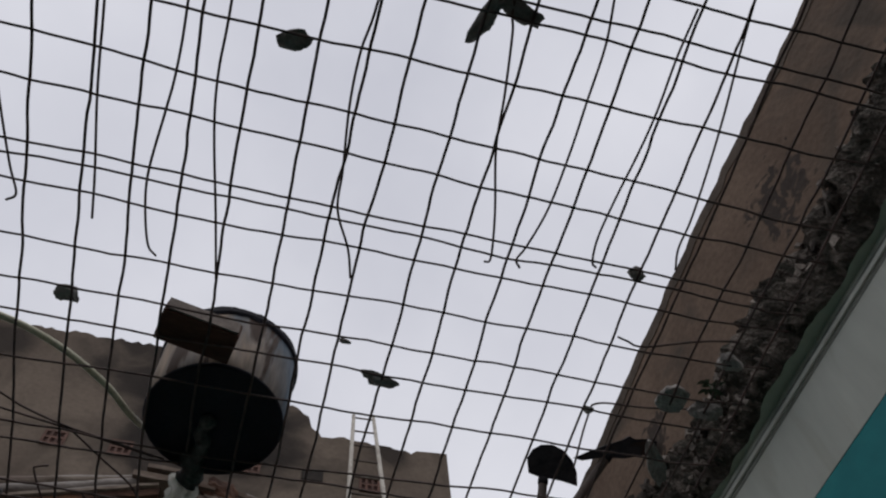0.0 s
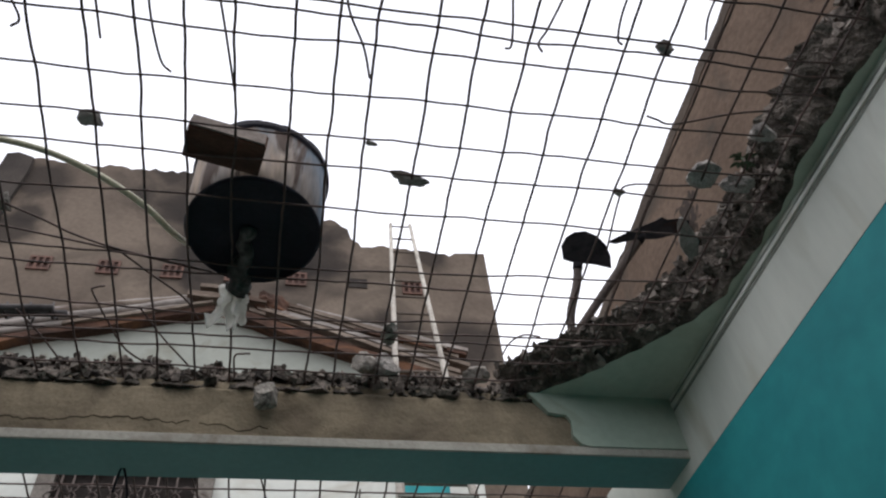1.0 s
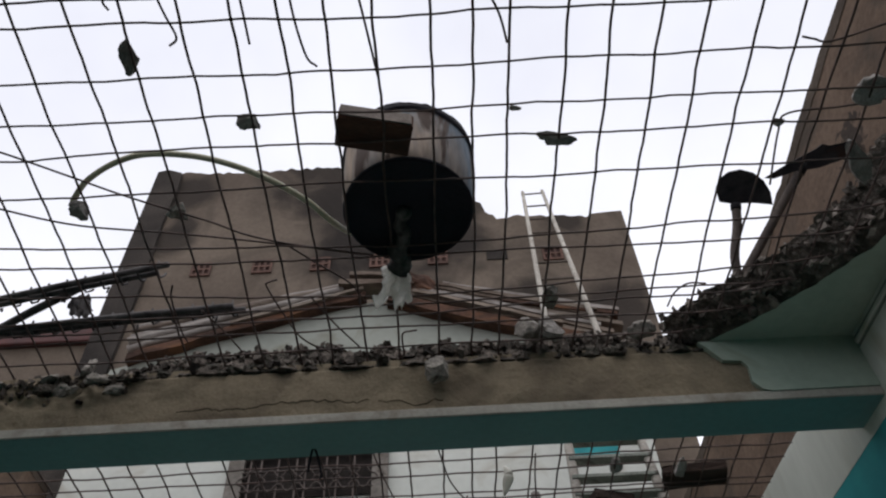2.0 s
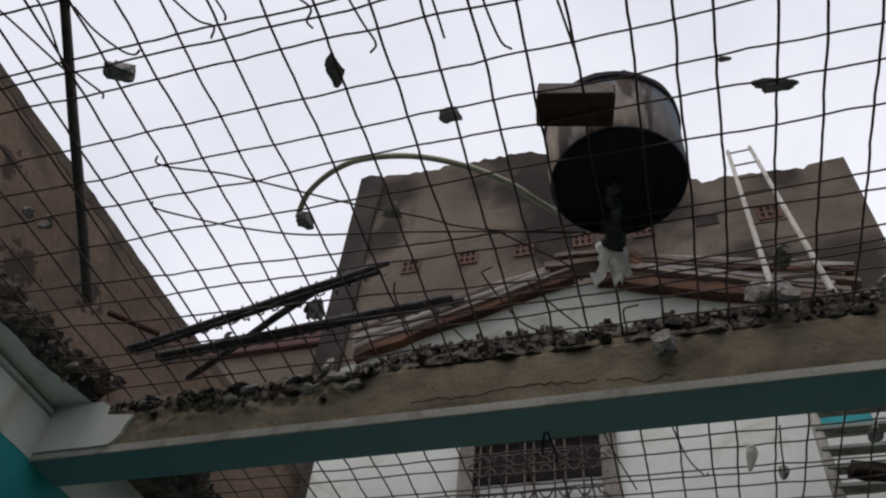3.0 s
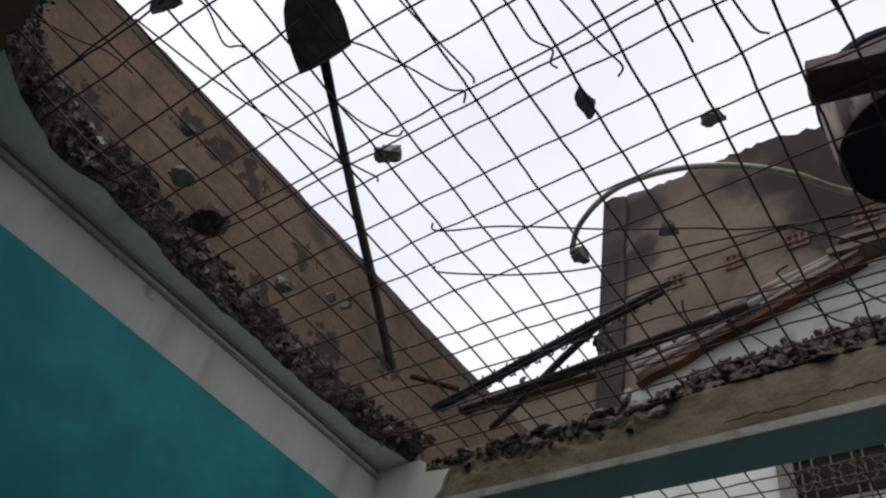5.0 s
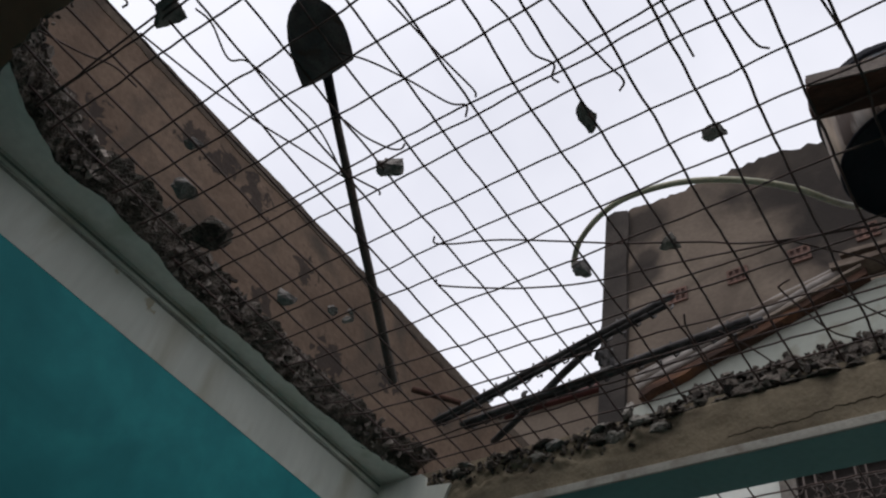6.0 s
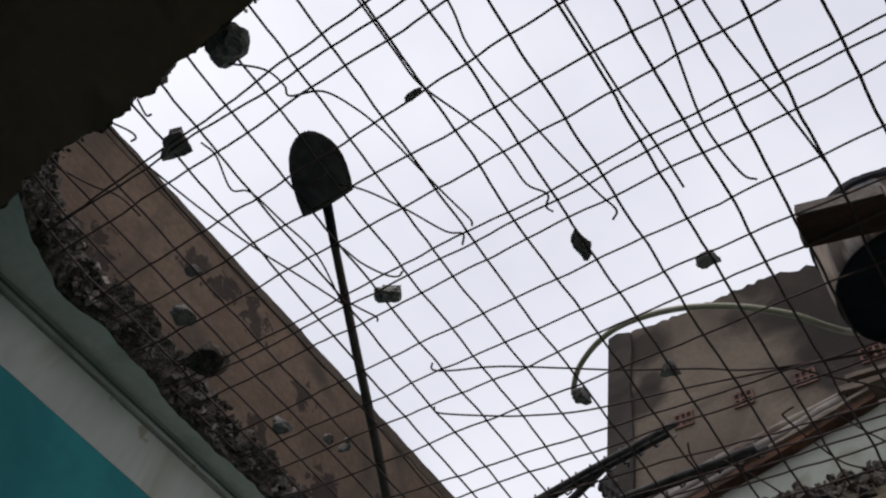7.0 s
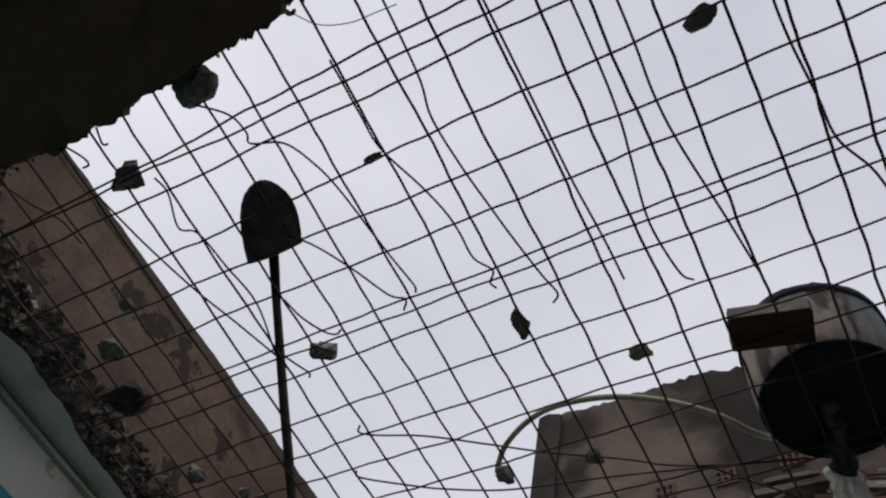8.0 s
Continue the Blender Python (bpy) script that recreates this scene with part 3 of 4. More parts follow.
def back_building():
    root = empty("tall_wall", (0, YEND, 0), "tall weathered brown rendered wall with a jagged top", "wall", kind="structure")
    inv = Matrix.Translation((0, -YEND, 0))
    rng = random.Random(21)
    top = rough_line(rng, (-3.68, 9.66), (-2.86, 9.60), 14, 0.03) + rough_line(rng, (-2.8, 9.6), (-1.5, 9.60), 20, 0.035) + rough_line(rng, (-1.4, 9.55), (-0.3, 9.2), 12, 0.05) + rough_line(rng, (-0.2, 8.95), (0.2, 8.74), 6, 0.05) + rough_line(rng, (0.24, 8.56), (0.36, 8.42), 3, 0.03) + rough_line(rng, (0.42, 8.45), (1.3, 8.41), 14, 0.03) + [(1.36, 8.36), (1.42, 8.42), (1.6, 8.44), (1.77, 8.45)]
    part("render_face", prism("render_face", [(-3.70, 0)] + top + [(1.77, 0)], (YEND, YEND + 0.22), RENDER), root, inv)
    part("corner_return", prism("corner_return", [(-3.72, 0), (-3.72, 9.62), (-3.6, 9.66), (-3.42, 9.58), (-3.40, 9.3), (-3.43, 8.6), (-3.41, 7.6), (-3.43, 6.5), (-3.40, 0)], (YEND - 0.05, YEND + 0.2), DARK_CORNER), root, inv, "darker strip at the corner")
    def hollow(x, z, solid):
        b = empty("hollow_brick", (0, 0, 0), "", "")
        b.parent = root
        b.matrix_basis = Matrix.Translation((x, 0, z))
        if solid:
            part("hole", box("hole", -0.11, -0.012, -0.07, 0.11, 0.03, 0.07, HOLE), b)
            return
        w, h = 0.105, 0.098
        for k in range(3):
            zz = -h + 0.01 + k * (h - 0.01)
            part("web", box("web", -w, -0.02, zz - 0.012, w, 0.02, zz + 0.012, BRICK), b)
        for k in range(4):
            xx = -w + 0.01 + k * (2 * w - 0.02) / 3
            part("web", box("web", xx - 0.012, -0.0195, -h, xx + 0.012, 0.02, h, BRICK), b)
        part("hole", box("hole", -w, -0.006, -h, w, 0.02, h, BRICK_HOLE), b)
    for x, z, s in ((-2.84, 7.79, 0), (-2.19, 7.79, 0), (-1.57, 7.785, 0), (-0.94, 7.79, 0), (-0.32, 7.79, 0), (0.31, 7.79, 1), (0.9, 7.765, 0)):
        hollow(x, z, s)
    return root


back_building()


def gable_house():
    y = 5.4
    root = empty("wall_north", (0, y, 0), "pale whitewashed gable wall with rusty brown roof edge", "house wall", kind="structure")
    inv = Matrix.Translation((0, -y, 0))
    part("lower_wall", prism("lower_wall", [(-3.25, 0), (-3.25, 5.75), (1.1, 5.75), (1.1, 5.3), (1.28, 5.25), (1.28, 0)], (y, y + 0.15), FACADE), root, inv, "whitewashed lower wall")
    part("painted_panel", box("painted_panel", 0.63, y - 0.012, 4.93, 1.0, y + 0.01, 5.24, TEAL), root, inv, "teal painted panel")
    part("gable", prism("gable", [(-3.25, 5.75), (-3.2, 6.08), (-0.95, 6.76), (0.42, 6.24), (1.1, 5.98), (1.1, 5.75)], (y, y + 0.15), GABLE), root, inv, "pale green gable")
    def strip(kind_, xa, za, xb, zb, lift, w, near, mat, label, seed):
        rr = random.Random(seed)
        n_ = max(4, int(abs(xb - xa) * 7))
        up = [(xa + (xb - xa) * k / n_, za + (zb - za) * k / n_ + lift + w / 2 + rr.uniform(-0.009, 0.009)) for k in range(n_ + 1)]
        dn = [(a, b - w * rr.uniform(0.85, 1.2)) for a, b in up]
        part(kind_, prism(kind_, up + dn[::-1], (y - near, y + 0.05), mat), root, inv, label)

    def pole(xa, za, xb, zb, near, r, mat, label, seed):
        rr = random.Random(seed)
        pts = [(xa + (xb - xa) * k / 8, y - near + rr.uniform(-0.01, 0.01), za + (zb - za) * k / 8 + rr.uniform(-0.008, 0.008)) for k in range(9)]
        part("pole", tube("pole", pts, r, mat, 10, radii=[r * rr.uniform(0.9, 1.1) for _ in pts]), root, inv, label)

    strip("rafter", -3.05, 6.15, -1.0, 6.78, 0.0, 0.07, 0.10, TIMBER, "rusty brown rafter", 1)
    strip("batten", -2.2, 6.465, -1.02, 6.83, 0.0, 0.03, 0.13, PLANK, "weathered batten", 12)
    for k in range(5):
        pole(-3.08, 6.27 + 0.062 * k, -1.12 - 0.09 * (k % 3), 6.85 + 0.022 * k, 0.05 + 0.02 * (k % 2), 0.034 + 0.006 * (k % 2), PLANK if k == 3 else SHEET, "brown pole laid on the roof edge" if k == 3 else "pale weathered pole laid on the roof edge", 30 + k)
    strip("rafter", -0.80, 6.71, 1.2, 5.97, 0.0, 0.10, 0.12, TIMBER, "dark rusty rafter", 6)
    strip("rafter", -0.55, 6.71, 0.75, 6.22, 0.035, 0.035, 0.145, PLANK, "paler split batten", 17)
    for k in range(7):
        strip("roof_board", -0.70 + 0.07 * k, 6.80 + 0.012 * k, 1.28 - 0.10 * (k % 3), 6.055 + 0.062 * k + 0.02 * (k % 3), 0.0, 0.042, 0.09 + 0.015 * (k % 3), PLANK if k % 4 != 2 else SHEET, "grey-brown weathered roof board", 40 + k)
    strip("roof_board", 0.25, 6.60, 1.25, 6.36, -0.02, 0.03, 0.12, TIMBER, "rusty board edge", 20)
    strip("ridge_board", -1.25, 6.88, -0.55, 6.84, 0.02, 0.06, 0.16, PLANK, "weathered broken ridge boards", 9)
    strip("ridge_board", -1.15, 6.97, -0.7, 6.92, 0.02, 0.04, 0.18, PLANK, "pale broken ridge board", 21)
    part("broken_tile", chunk_mesh(random.Random(4), 0.17, 0.09, 0.13, TIMBER, "broken_tile"), root, inv @ pose(-0.5, y - 0.1, 6.84, 10, 20, 0), "broken red-brown ridge tile")
    return root


gable_house()

# ---- the bars of the broken roof ----
COLS = [-3.30, -3.14, -2.99, -2.83, -2.68, -2.52, -2.37, -2.22, -2.06, -1.91, -1.755, -1.60, -1.42, -1.258, -1.08, -0.912, -0.763, -0.617, -0.46, -0.28, -0.132, -0.01, 0.175, 0.32, 0.48, 0.635, 0.81, 0.95, 1.11, 1.27, 1.42, 1.56]
ROWS = [(0.33, -0.02, 0.015), (0.421, 0.0, 0.045), (0.478, -0.004, 0.03), (0.665, -0.003, 0.012), (0.868, 0.024, 0.035), (1.0, 0.022), (1.183, 0.012), (1.229, 0.012), (1.316, 0.009), (1.497, 0.0), (1.662, 0.006), (1.79, 0.004), (1.967, 0.003),
        (2.265, -0.035, 0.05), (2.335, 0.0, 0.022), (2.54, -0.05, 0.06), (2.60, -0.01), (2.65, -0.02), (2.74, 0.0), (2.87, 0.0)]
ROWS_FAR = [(v, 0.0) for v in (3.3, 3.45, 3.6, 3.75, 3.87, 4.06, 4.11, 4.24, 4.4, 4.56, 4.72, 4.88, 5.04, 5.2)]
rng = random.Random(42)


def wave(k, s, amp):
    return amp * (noise.noise(Vector((s * 2.3, k * 7.1, 0.5))) + 0.5 * noise.noise(Vector((s * 6.5, k * 3.3, 4.5))) + 0.3 * noise.noise(Vector((s * 15, k * 5.3, 8.5))))


def skew(y):
    return -0.021 * (y - 1.5) if y < 1.5 else -0.016 * (y - 1.5)


def bar_lift(x, y):
    """Bars rise a little where they run into the slab that is left along the walls."""
    if y > 3.0:
        return 0.0
    edge = R_EDGE if x > -0.8 else L_EDGE
    for a, b in zip(edge[:-1], edge[1:]):
        if a[0] <= y <= b[0]:
            xe = a[2] + (b[2] - a[2]) * (y - a[0]) / (b[0] - a[0])
            into = (x - xe if x > -0.8 else xe - x) + 0.22
            return 0.036 * max(0.0, min(1.0, into / 0.2))
    return 0.0


def roof_bars(name, y0, y1, rows, label):
    root = empty(name, (0, 0, ZM), label, "rebar mesh")
    for k, x in enumerate(COLS):
        n_ = int((y1 - y0) / 0.04)
        pts = []
        for i in range(n_ + 1):
            y = y0 + (y1 - y0) * i / n_
            xx = x + wave(k, y, 0.0105) + skew(y)
            pts.append((xx, y, 0.006 + wave(k + 50, y, 0.006) + bar_lift(xx, y)))
        part("long_bar", tube("long_bar", pts, 0.0049, REBAR), root)
    for k, row in enumerate(rows):
        y, slope = row[0], row[1]
        left = row[2] if len(row) > 2 else slope
        n_ = 130
        pts = []
        for i in range(n_ + 1):
            x = XL + 0.08 + (XR - XL - 0.18) * i / n_
            yy = y + slope * max(x, -0.4) + left * min(0.0, x + 0.4) + wave(k + 100, x, 0.0105)
            pts.append((x, yy, -0.004 + wave(k + 150, x, 0.007) + bar_lift(x, yy)))
        part("cross_bar", tube("cross_bar", pts, 0.0042, REBAR), root)
    return root


roof_bars("rebar_mesh", 0.0, 3.06, ROWS, "rusty bare reinforcing bars across the broken roof")
roof_bars("rebar_mesh", 3.1, 5.35, ROWS_FAR, "rusty bare reinforcing bars over the next room")


def loose(points, r=0.0042, label="cut reinforcing bar with a hooked end on the mesh"):
    pts = spline(points, 6)
    base = pts[0]
    return put("cut_rebar", tube("cut_rebar", [p - base for p in pts], r, REBAR), at=Matrix.Translation(base), label=label, category="rebar", group="cut bars")


def bar_end(points):
    """A cut bar, bent at its end, lying along the mesh."""
    a, b = points[-2], points[-1]
    if 0.4 < b[1] < a[1] < 1.0 and abs(b[0]) < 1.5:
        k = (b[1] - 0.08) / (a[1] - b[1])
        points = points + [(b[0] + 0.25 * k * (b[0] - a[0]), 0.08)]
    loose([(x, y, ZM + 0.016 + 0.008 * noise3(x, y, 1, 5) + bar_lift(x, y)) for x, y in points])


bar_end([(-0.87, 1.40), (-0.87, 1.23), (-0.88, 1.01), (-0.88, 0.85), (-0.88, 0.70)])
bar_end([(-0.66, 1.49), (-0.69, 1.45), (-0.71, 1.31), (-0.71, 1.19), (-0.68, 1.00), (-0.66, 0.86), (-0.65, 0.65)])
bar_end([(-0.46, 1.54), (-0.49, 1.30), (-0.53, 1.02), (-0.54, 0.84), (-0.53, 0.62)])
bar_end([(-0.02, 1.44), (-0.05, 1.33), (-0.11, 1.20), (-0.12, 1.06), (-0.14, 0.85), (-0.14, 0.68), (-0.12, 0.52)])
bar_end([(0.41, 1.28), (0.43, 1.26), (0.40, 1.10), (0.34, 0.88), (0.32, 0.71), (0.29, 0.52), (0.27, 0.43)])
bar_end([(0.54, 1.28), (0.52, 1.25), (0.54, 1.19), (0.57, 1.04), (0.58, 0.84), (0.58, 0.67), (0.58, 0.49), (0.56, 0.35)])
bar_end([(0.80, 1.22), (0.78, 1.20), (0.77, 1.11), (0.78, 0.96), (0.80, 0.79), (0.81, 0.65), (0.81, 0.47), (0.82, 0.32)])
bar_end([(1.08, 1.17), (1.06, 1.09), (1.06, 0.98), (1.05, 0.81), (1.03, 0.62), (1.00, 0.42), (0.98, 0.25)])
bar_end([(0.97, 1.47), (1.01, 1.48), (1.08, 1.49), (1.28, 1.43), (1.43, 1.40)])
bar_end([(-1.93, 0.21), (-1.83, 0.30), (-1.81, 0.38), (-1.82, 0.42), (-1.71, 0.47), (-1.65, 0.58), (-1.62, 0.70), (-1.60, 0.87), (-1.58, 1.01), (-1.56, 1.13), (-1.57, 1.16)])
bar_end([(-1.29, 1.26), (-1.30, 1.23), (-1.27, 1.19), (-1.31, 1.12), (-1.31, 1.01), (-1.32, 0.92), (-1.35, 0.80), (-1.41, 0.63), (-1.41, 0.50), (-1.41, 0.35), (-1.41, 0.30)])
bar_end([(-1.13, 1.39), (-1.10, 1.36), (-1.12, 1.27), (-1.15, 1.10), (-1.17, 0.96), (-1.19, 0.80), (-1.20, 0.61), (-1.17, 0.46)])
bar_end([(-1.65, 1.21), (-1.62, 1.17), (-1.67, 1.13), (-1.74, 0.99), (-1.82, 0.85), (-1.89, 0.77)])
bar_end([(-1.92, 1.19), (-1.95, 1.20), (-1.99, 1.17), (-2.04, 1.08), (-2.06, 0.99)])
bar_end([(-2.16, 1.33), (-2.15, 1.31), (-2.18, 1.25), (-2.22, 1.17)])
bar_end([(-2.48, 0.12), (-2.44, 0.19), (-2.44, 0.22), (-2.47, 0.22)])
bar_end([(-2.31, 0.12), (-2.33, 0.18), (-2.31, 0.19)])
bar_end([(-2.23, 0.37), (-2.22, 0.44), (-2.27, 0.57), (-2.21, 0.62), (-2.19, 0.78), (-2.17, 0.96), (-2.23, 1.18)])
bar_end([(-2.09, 1.61), (-2.11, 1.64), (-2.04, 1.68), (-1.86, 1.75), (-1.63, 1.88), (-1.44, 1.99), (-1.17, 2.125), (-1.05, 2.195), (-0.90, 2.25), (-0.74, 2.29), (-0.55, 2.335)])
bar_end([(-2.23, 1.81), (-2.23, 1.85), (-2.04, 1.96), (-1.91, 2.03), (-1.66, 2.11), (-1.30, 2.18), (-0.89, 2.26), (-0.59, 2.33)])
bar_end([(-0.89, 2.26), (-0.77, 2.38), (-0.66, 2.49), (-0.61, 2.60)])
bar_end([(-0.96, 2.447), (-1.0, 2.46), (-1.01, 2.485), (-0.97, 2.64), (-0.91, 2.80), (-0.80, 2.91)])
bar_end([(-1.31, 2.60), (-1.24, 2.745), (-1.19, 2.87)])
bar_end([(-1.395, 2.446), (-1.42, 2.53), (-1.427, 2.72), (-1.416, 2.79)])
bar_end([(-0.84, 2.55), (-0.76, 2.71), (-0.66, 2.89)])
bar_end([(-0.40, 2.79), (-0.43, 2.795), (-0.467, 2.816), (-0.467, 2.95)])
bar_end([(0.70, 2.72), (0.72, 2.64), (0.77, 2.59), (0.845, 2.593)])
bar_end([(-2.49, 0.32), (-2.44, 0.56), (-2.37, 0.81), (-2.30, 1.00), (-2.23, 1.20)])
bar_end([(-2.86, 0.07), (-2.76, 0.25), (-2.69, 0.35), (-2.68, 0.46)])
loose([(1.0, 2.08, 3.86), (0.985, 1.85, 3.88), (1.0, 1.77, 3.87), (1.2, 1.76, 3.88), (1.45, 1.74, 3.91)])


def rock(x, y, sx, sy, sz, z=None, seed=0, turn=0.0, tilt=0.0, name="concrete_shard", label="grey broken concrete shard lying on the bars", mat=CHUNK):
    r = random.Random(seed)
    me = chunk_mesh(r, sx * 1.35, sy * 1.35, sz * 1.3, mat, name)
    zz = ZM + 0.012 + sz * 0.45 if z is None else z
    return put(name, me, at=pose(x, y, zz, tilt, 0, turn), label=label, category="rubble", group="loose rubble")


rock(-0.925, 1.70, 0.038, 0.030, 0.016, seed=71, turn=10)
rock(-1.28, 1.43, 0.056, 0.026, 0.012, seed=102, turn=110)
rock(-2.04, 1.25, 0.046, 0.042, 0.03, seed=3, turn=30)
rock(0.012, 1.69, 0.016, 0.011, 0.008, seed=4)
rock(0.155, 1.825, 0.066, 0.022, 0.014, seed=105, turn=5)
rock(0.955, 1.215, 0.028, 0.022, 0.016, seed=6)
rock(-2.33, 0.335, 0.062, 0.046, 0.034, seed=7)
rock(-1.45, 0.65, 0.03, 0.012, 0.012, seed=8)
rock(-0.33, 0.69, 0.044, 0.024, 0.02, seed=79, turn=-15)
rock(-1.645, 2.05, 0.04, 0.034, 0.026, seed=10)
rock(-1.286, 2.08, 0.040, 0.036, 0.026, seed=11, mat=PALE_CHUNK, label="pale concrete shard lying on the bars")
rock(0.965, 1.8, 0.022, 0.016, 0.012, seed=12)
rock(-2.69, 0.76, 0.03, 0.03, 0.02, seed=13)
rock(-2.91, 0.91, 0.045, 0.05, 0.03, seed=14)
rock(-2.95, 1.58, 0.045, 0.04, 0.03, seed=15)
rock(-3.03, 1.13, 0.10, 0.075, 0.06, seed=16, turn=40, mat=CONCRETE, label="dark concrete lump lying at the slab edge")
rock(1.28, 1.70, 0.055, 0.042, 0.036, seed=17)
rock(1.44, 1.50, 0.035, 0.035, 0.03, seed=18)
rock(1.44, 1.74, 0.055, 0.038, 0.036, seed=19)
rock(1.33, 2.0, 0.03, 0.09, 0.03, seed=20, turn=-30)
rock(-1.88, 0.17, 0.066, 0.056, 0.05, seed=22, z=3.88, name="concrete_lump", label="concrete lump hanging at the broken slab edge")
rock(-0.32, 2.90, 0.05, 0.04, 0.055, seed=23, z=3.735, name="concrete_lump", label="pale concrete lump stuck on the beam face", mat=PALE_CHUNK)
loose([(-1.46, 0.08, ZM), (-1.38, 0.184, ZM - 0.005), (-1.28, 0.23, ZM - 0.004), (-1.19, 0.241, ZM), (-1.12, 0.25, ZM + 0.004)], 0.0018, "thin pale tie wire hanging from the slab edge")
rock(0.2, 0.5, 0.03, 0.075, 0.018, seed=24, turn=15)
rock(0.29, 0.45, 0.06, 0.03, 0.018, seed=25, turn=10)


def edge_stones(name, rows, seed, count):
    """Stones bedded in a broken slab edge."""
    r = random.Random(seed)
    spots = []
    for _ in range(count):
        k = r.randrange(len(rows) - 1)
        f, g = r.random(), r.uniform(0.14, 1.0)
        a, b = rows[k], rows[k + 1]
        y = a[0] + (b[0] - a[0]) * f
        xb, xt = a[2] + (b[2] - a[2]) * f, a[3] + (b[3] - a[3]) * f
        x, up = break_face(y, xb, xt, g)
        spots.append((x + r.uniform(-0.02, 0.02), y, ZS + 0.03 + up + r.uniform(-0.012, 0.012), r.choice((0.006, 0.008, 0.011, 0.014, 0.018, 0.024))))
    put(name, stones_mesh(name, spots, r, STONE), label="angular stones bedded in the broken concrete", category="aggregate", kind="stuff")


edge_stones("aggregate", R_EDGE, 31, 1000)
edge_stones("aggregate", L_EDGE, 32, 850)
r_ = random.Random(33)
crest = []
for _ in range(2300):
    x, f = r_.uniform(XL + 0.35, XR - 0.75), r_.uniform(0.12, 1.0)
    crest.append((x, YB - 0.03 + 0.22 * f, ZS - 0.03 + (rubble_top(x) + 0.03) * min(1, f * 2.6) + r_.uniform(-0.03, 0.006), r_.choice((0.005, 0.006, 0.007, 0.009, 0.011, 0.013, 0.016, 0.022))))
put("aggregate", stones_mesh("aggregate", crest, r_, CREST_STONE), label="angular stones bedded in the broken concrete", category="aggregate", kind="stuff")
put("aggregate", stones_mesh("aggregate", [(r_.uniform(XL + 0.1, XR - 0.1), YREAR + r_.uniform(-0.05, 0.0), ZS + r_.uniform(0.01, 0.10), r_.uniform(0.004, 0.011)) for _ in range(300)], r_, STONE), label="angular stones bedded in the broken concrete", category="aggregate", kind="stuff")


# ---- drum and the block in front of it ----
def drum():
    root = empty("cut_drum", (-0.395, 2.135, ZM + 0.02), "cut-down drum, mortar-stained, with a black base", "drum")
    n_ = 48
    def lathe(name, prof, mat, jag=0.0):
        verts, faces = [], []
        for k, (r, z) in enumerate(prof):
            for s in range(n_):
                a = 2 * math.pi * s / n_
                j = jag * noise.noise(Vector((math.cos(a) * 3, math.sin(a) * 3, k))) if k in (4, 5) else 0
                verts.append((r * math.cos(a), r * math.sin(a), z + j))
        for k in range(len(prof) - 1):
            for s in range(n_):
                a, b = k * n_ + s, k * n_ + (s + 1) % n_
                faces.append((a, b, b + n_, a + n_))
        return mesh_of(name, verts, faces, mat, smooth=True)
    part("wall", lathe("wall", [(0.247, 0.012), (0.256, 0.03), (0.262, 0.12), (0.264, 0.22), (0.266, 0.36), (0.262, 0.36), (0.258, 0.22), (0.25, 0.03)], DRUM_SIDE, 0.02), root, label="side streaked with mortar, rust and old blue paint")
    verts, faces = [], []
    for s in range(96):
        a = 2 * math.pi * s / 96
        jag = 0.012 * noise3(math.cos(a), math.sin(a), 2, 3) + 0.014 * abs(noise3(math.cos(a), math.sin(a), 5, 11))
        for rad, z in ((0.268, 0.333 + 0.012 * noise3(math.cos(a), math.sin(a), 9, 5)), (0.276, 0.345), (0.275, 0.372 + jag), (0.262, 0.370 + jag), (0.262, 0.34)):
            verts.append((rad * math.cos(a), rad * math.sin(a), z))
    for s in range(96):
        for k in range(4):
            a, b = s * 5 + k, ((s + 1) % 96) * 5 + k
            faces.append((a, b, b + 1, a + 1))
    part("torn_rim", mesh_of("torn_rim", verts, faces, DRUM_DARK), root, label="dark torn upper rim")
    base = part("base", lathe("base", [(0.001, 0.02), (0.10, 0.02), (0.235, 0.02), (0.242, 0.0), (0.25, 0.0), (0.252, 0.016), (0.246, 0.03)], DRUM_DARK), root, label="black base")
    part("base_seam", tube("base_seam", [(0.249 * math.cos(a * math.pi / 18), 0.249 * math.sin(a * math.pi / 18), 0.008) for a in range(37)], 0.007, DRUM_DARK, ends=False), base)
    return root


drum()


def rag():
    root_me_v, faces = [], []
    r = random.Random(3)
    nu, nv = 22, 16
    for i in range(nu + 1):
        for j in range(nv + 1):
            u, v = i / nu, j / nv
            w = 0.042 + 0.03 * v
            x = (u - 0.5) * 2 * w + 0.035 * noise3(u * 2, v * 2, 3, 2.0)
            y = 0.025 * math.sin(u * 12) * (0.4 + 0.6 * v) + 0.03 * noise3(u, v, 6, 6)
            z = -0.25 * v * (1 + 0.35 * noise3(u, 0, 9, 7))
            root_me_v.append((x, y, z))
    for i in range(nu):
        for j in range(nv):
            a = i * (nv + 1) + j
            faces.append((a, a + 1, a + nv + 2, a + nv + 1))
    me = mesh_of("plastic_rag", root_me_v, faces, RAG, smooth=True)
    put("plastic_rag", me, at=pose(-0.46, 2.44, ZM + 0.055, -6, 4, 8), label="crumpled dusty plastic rag caught under the drum", category="rag")


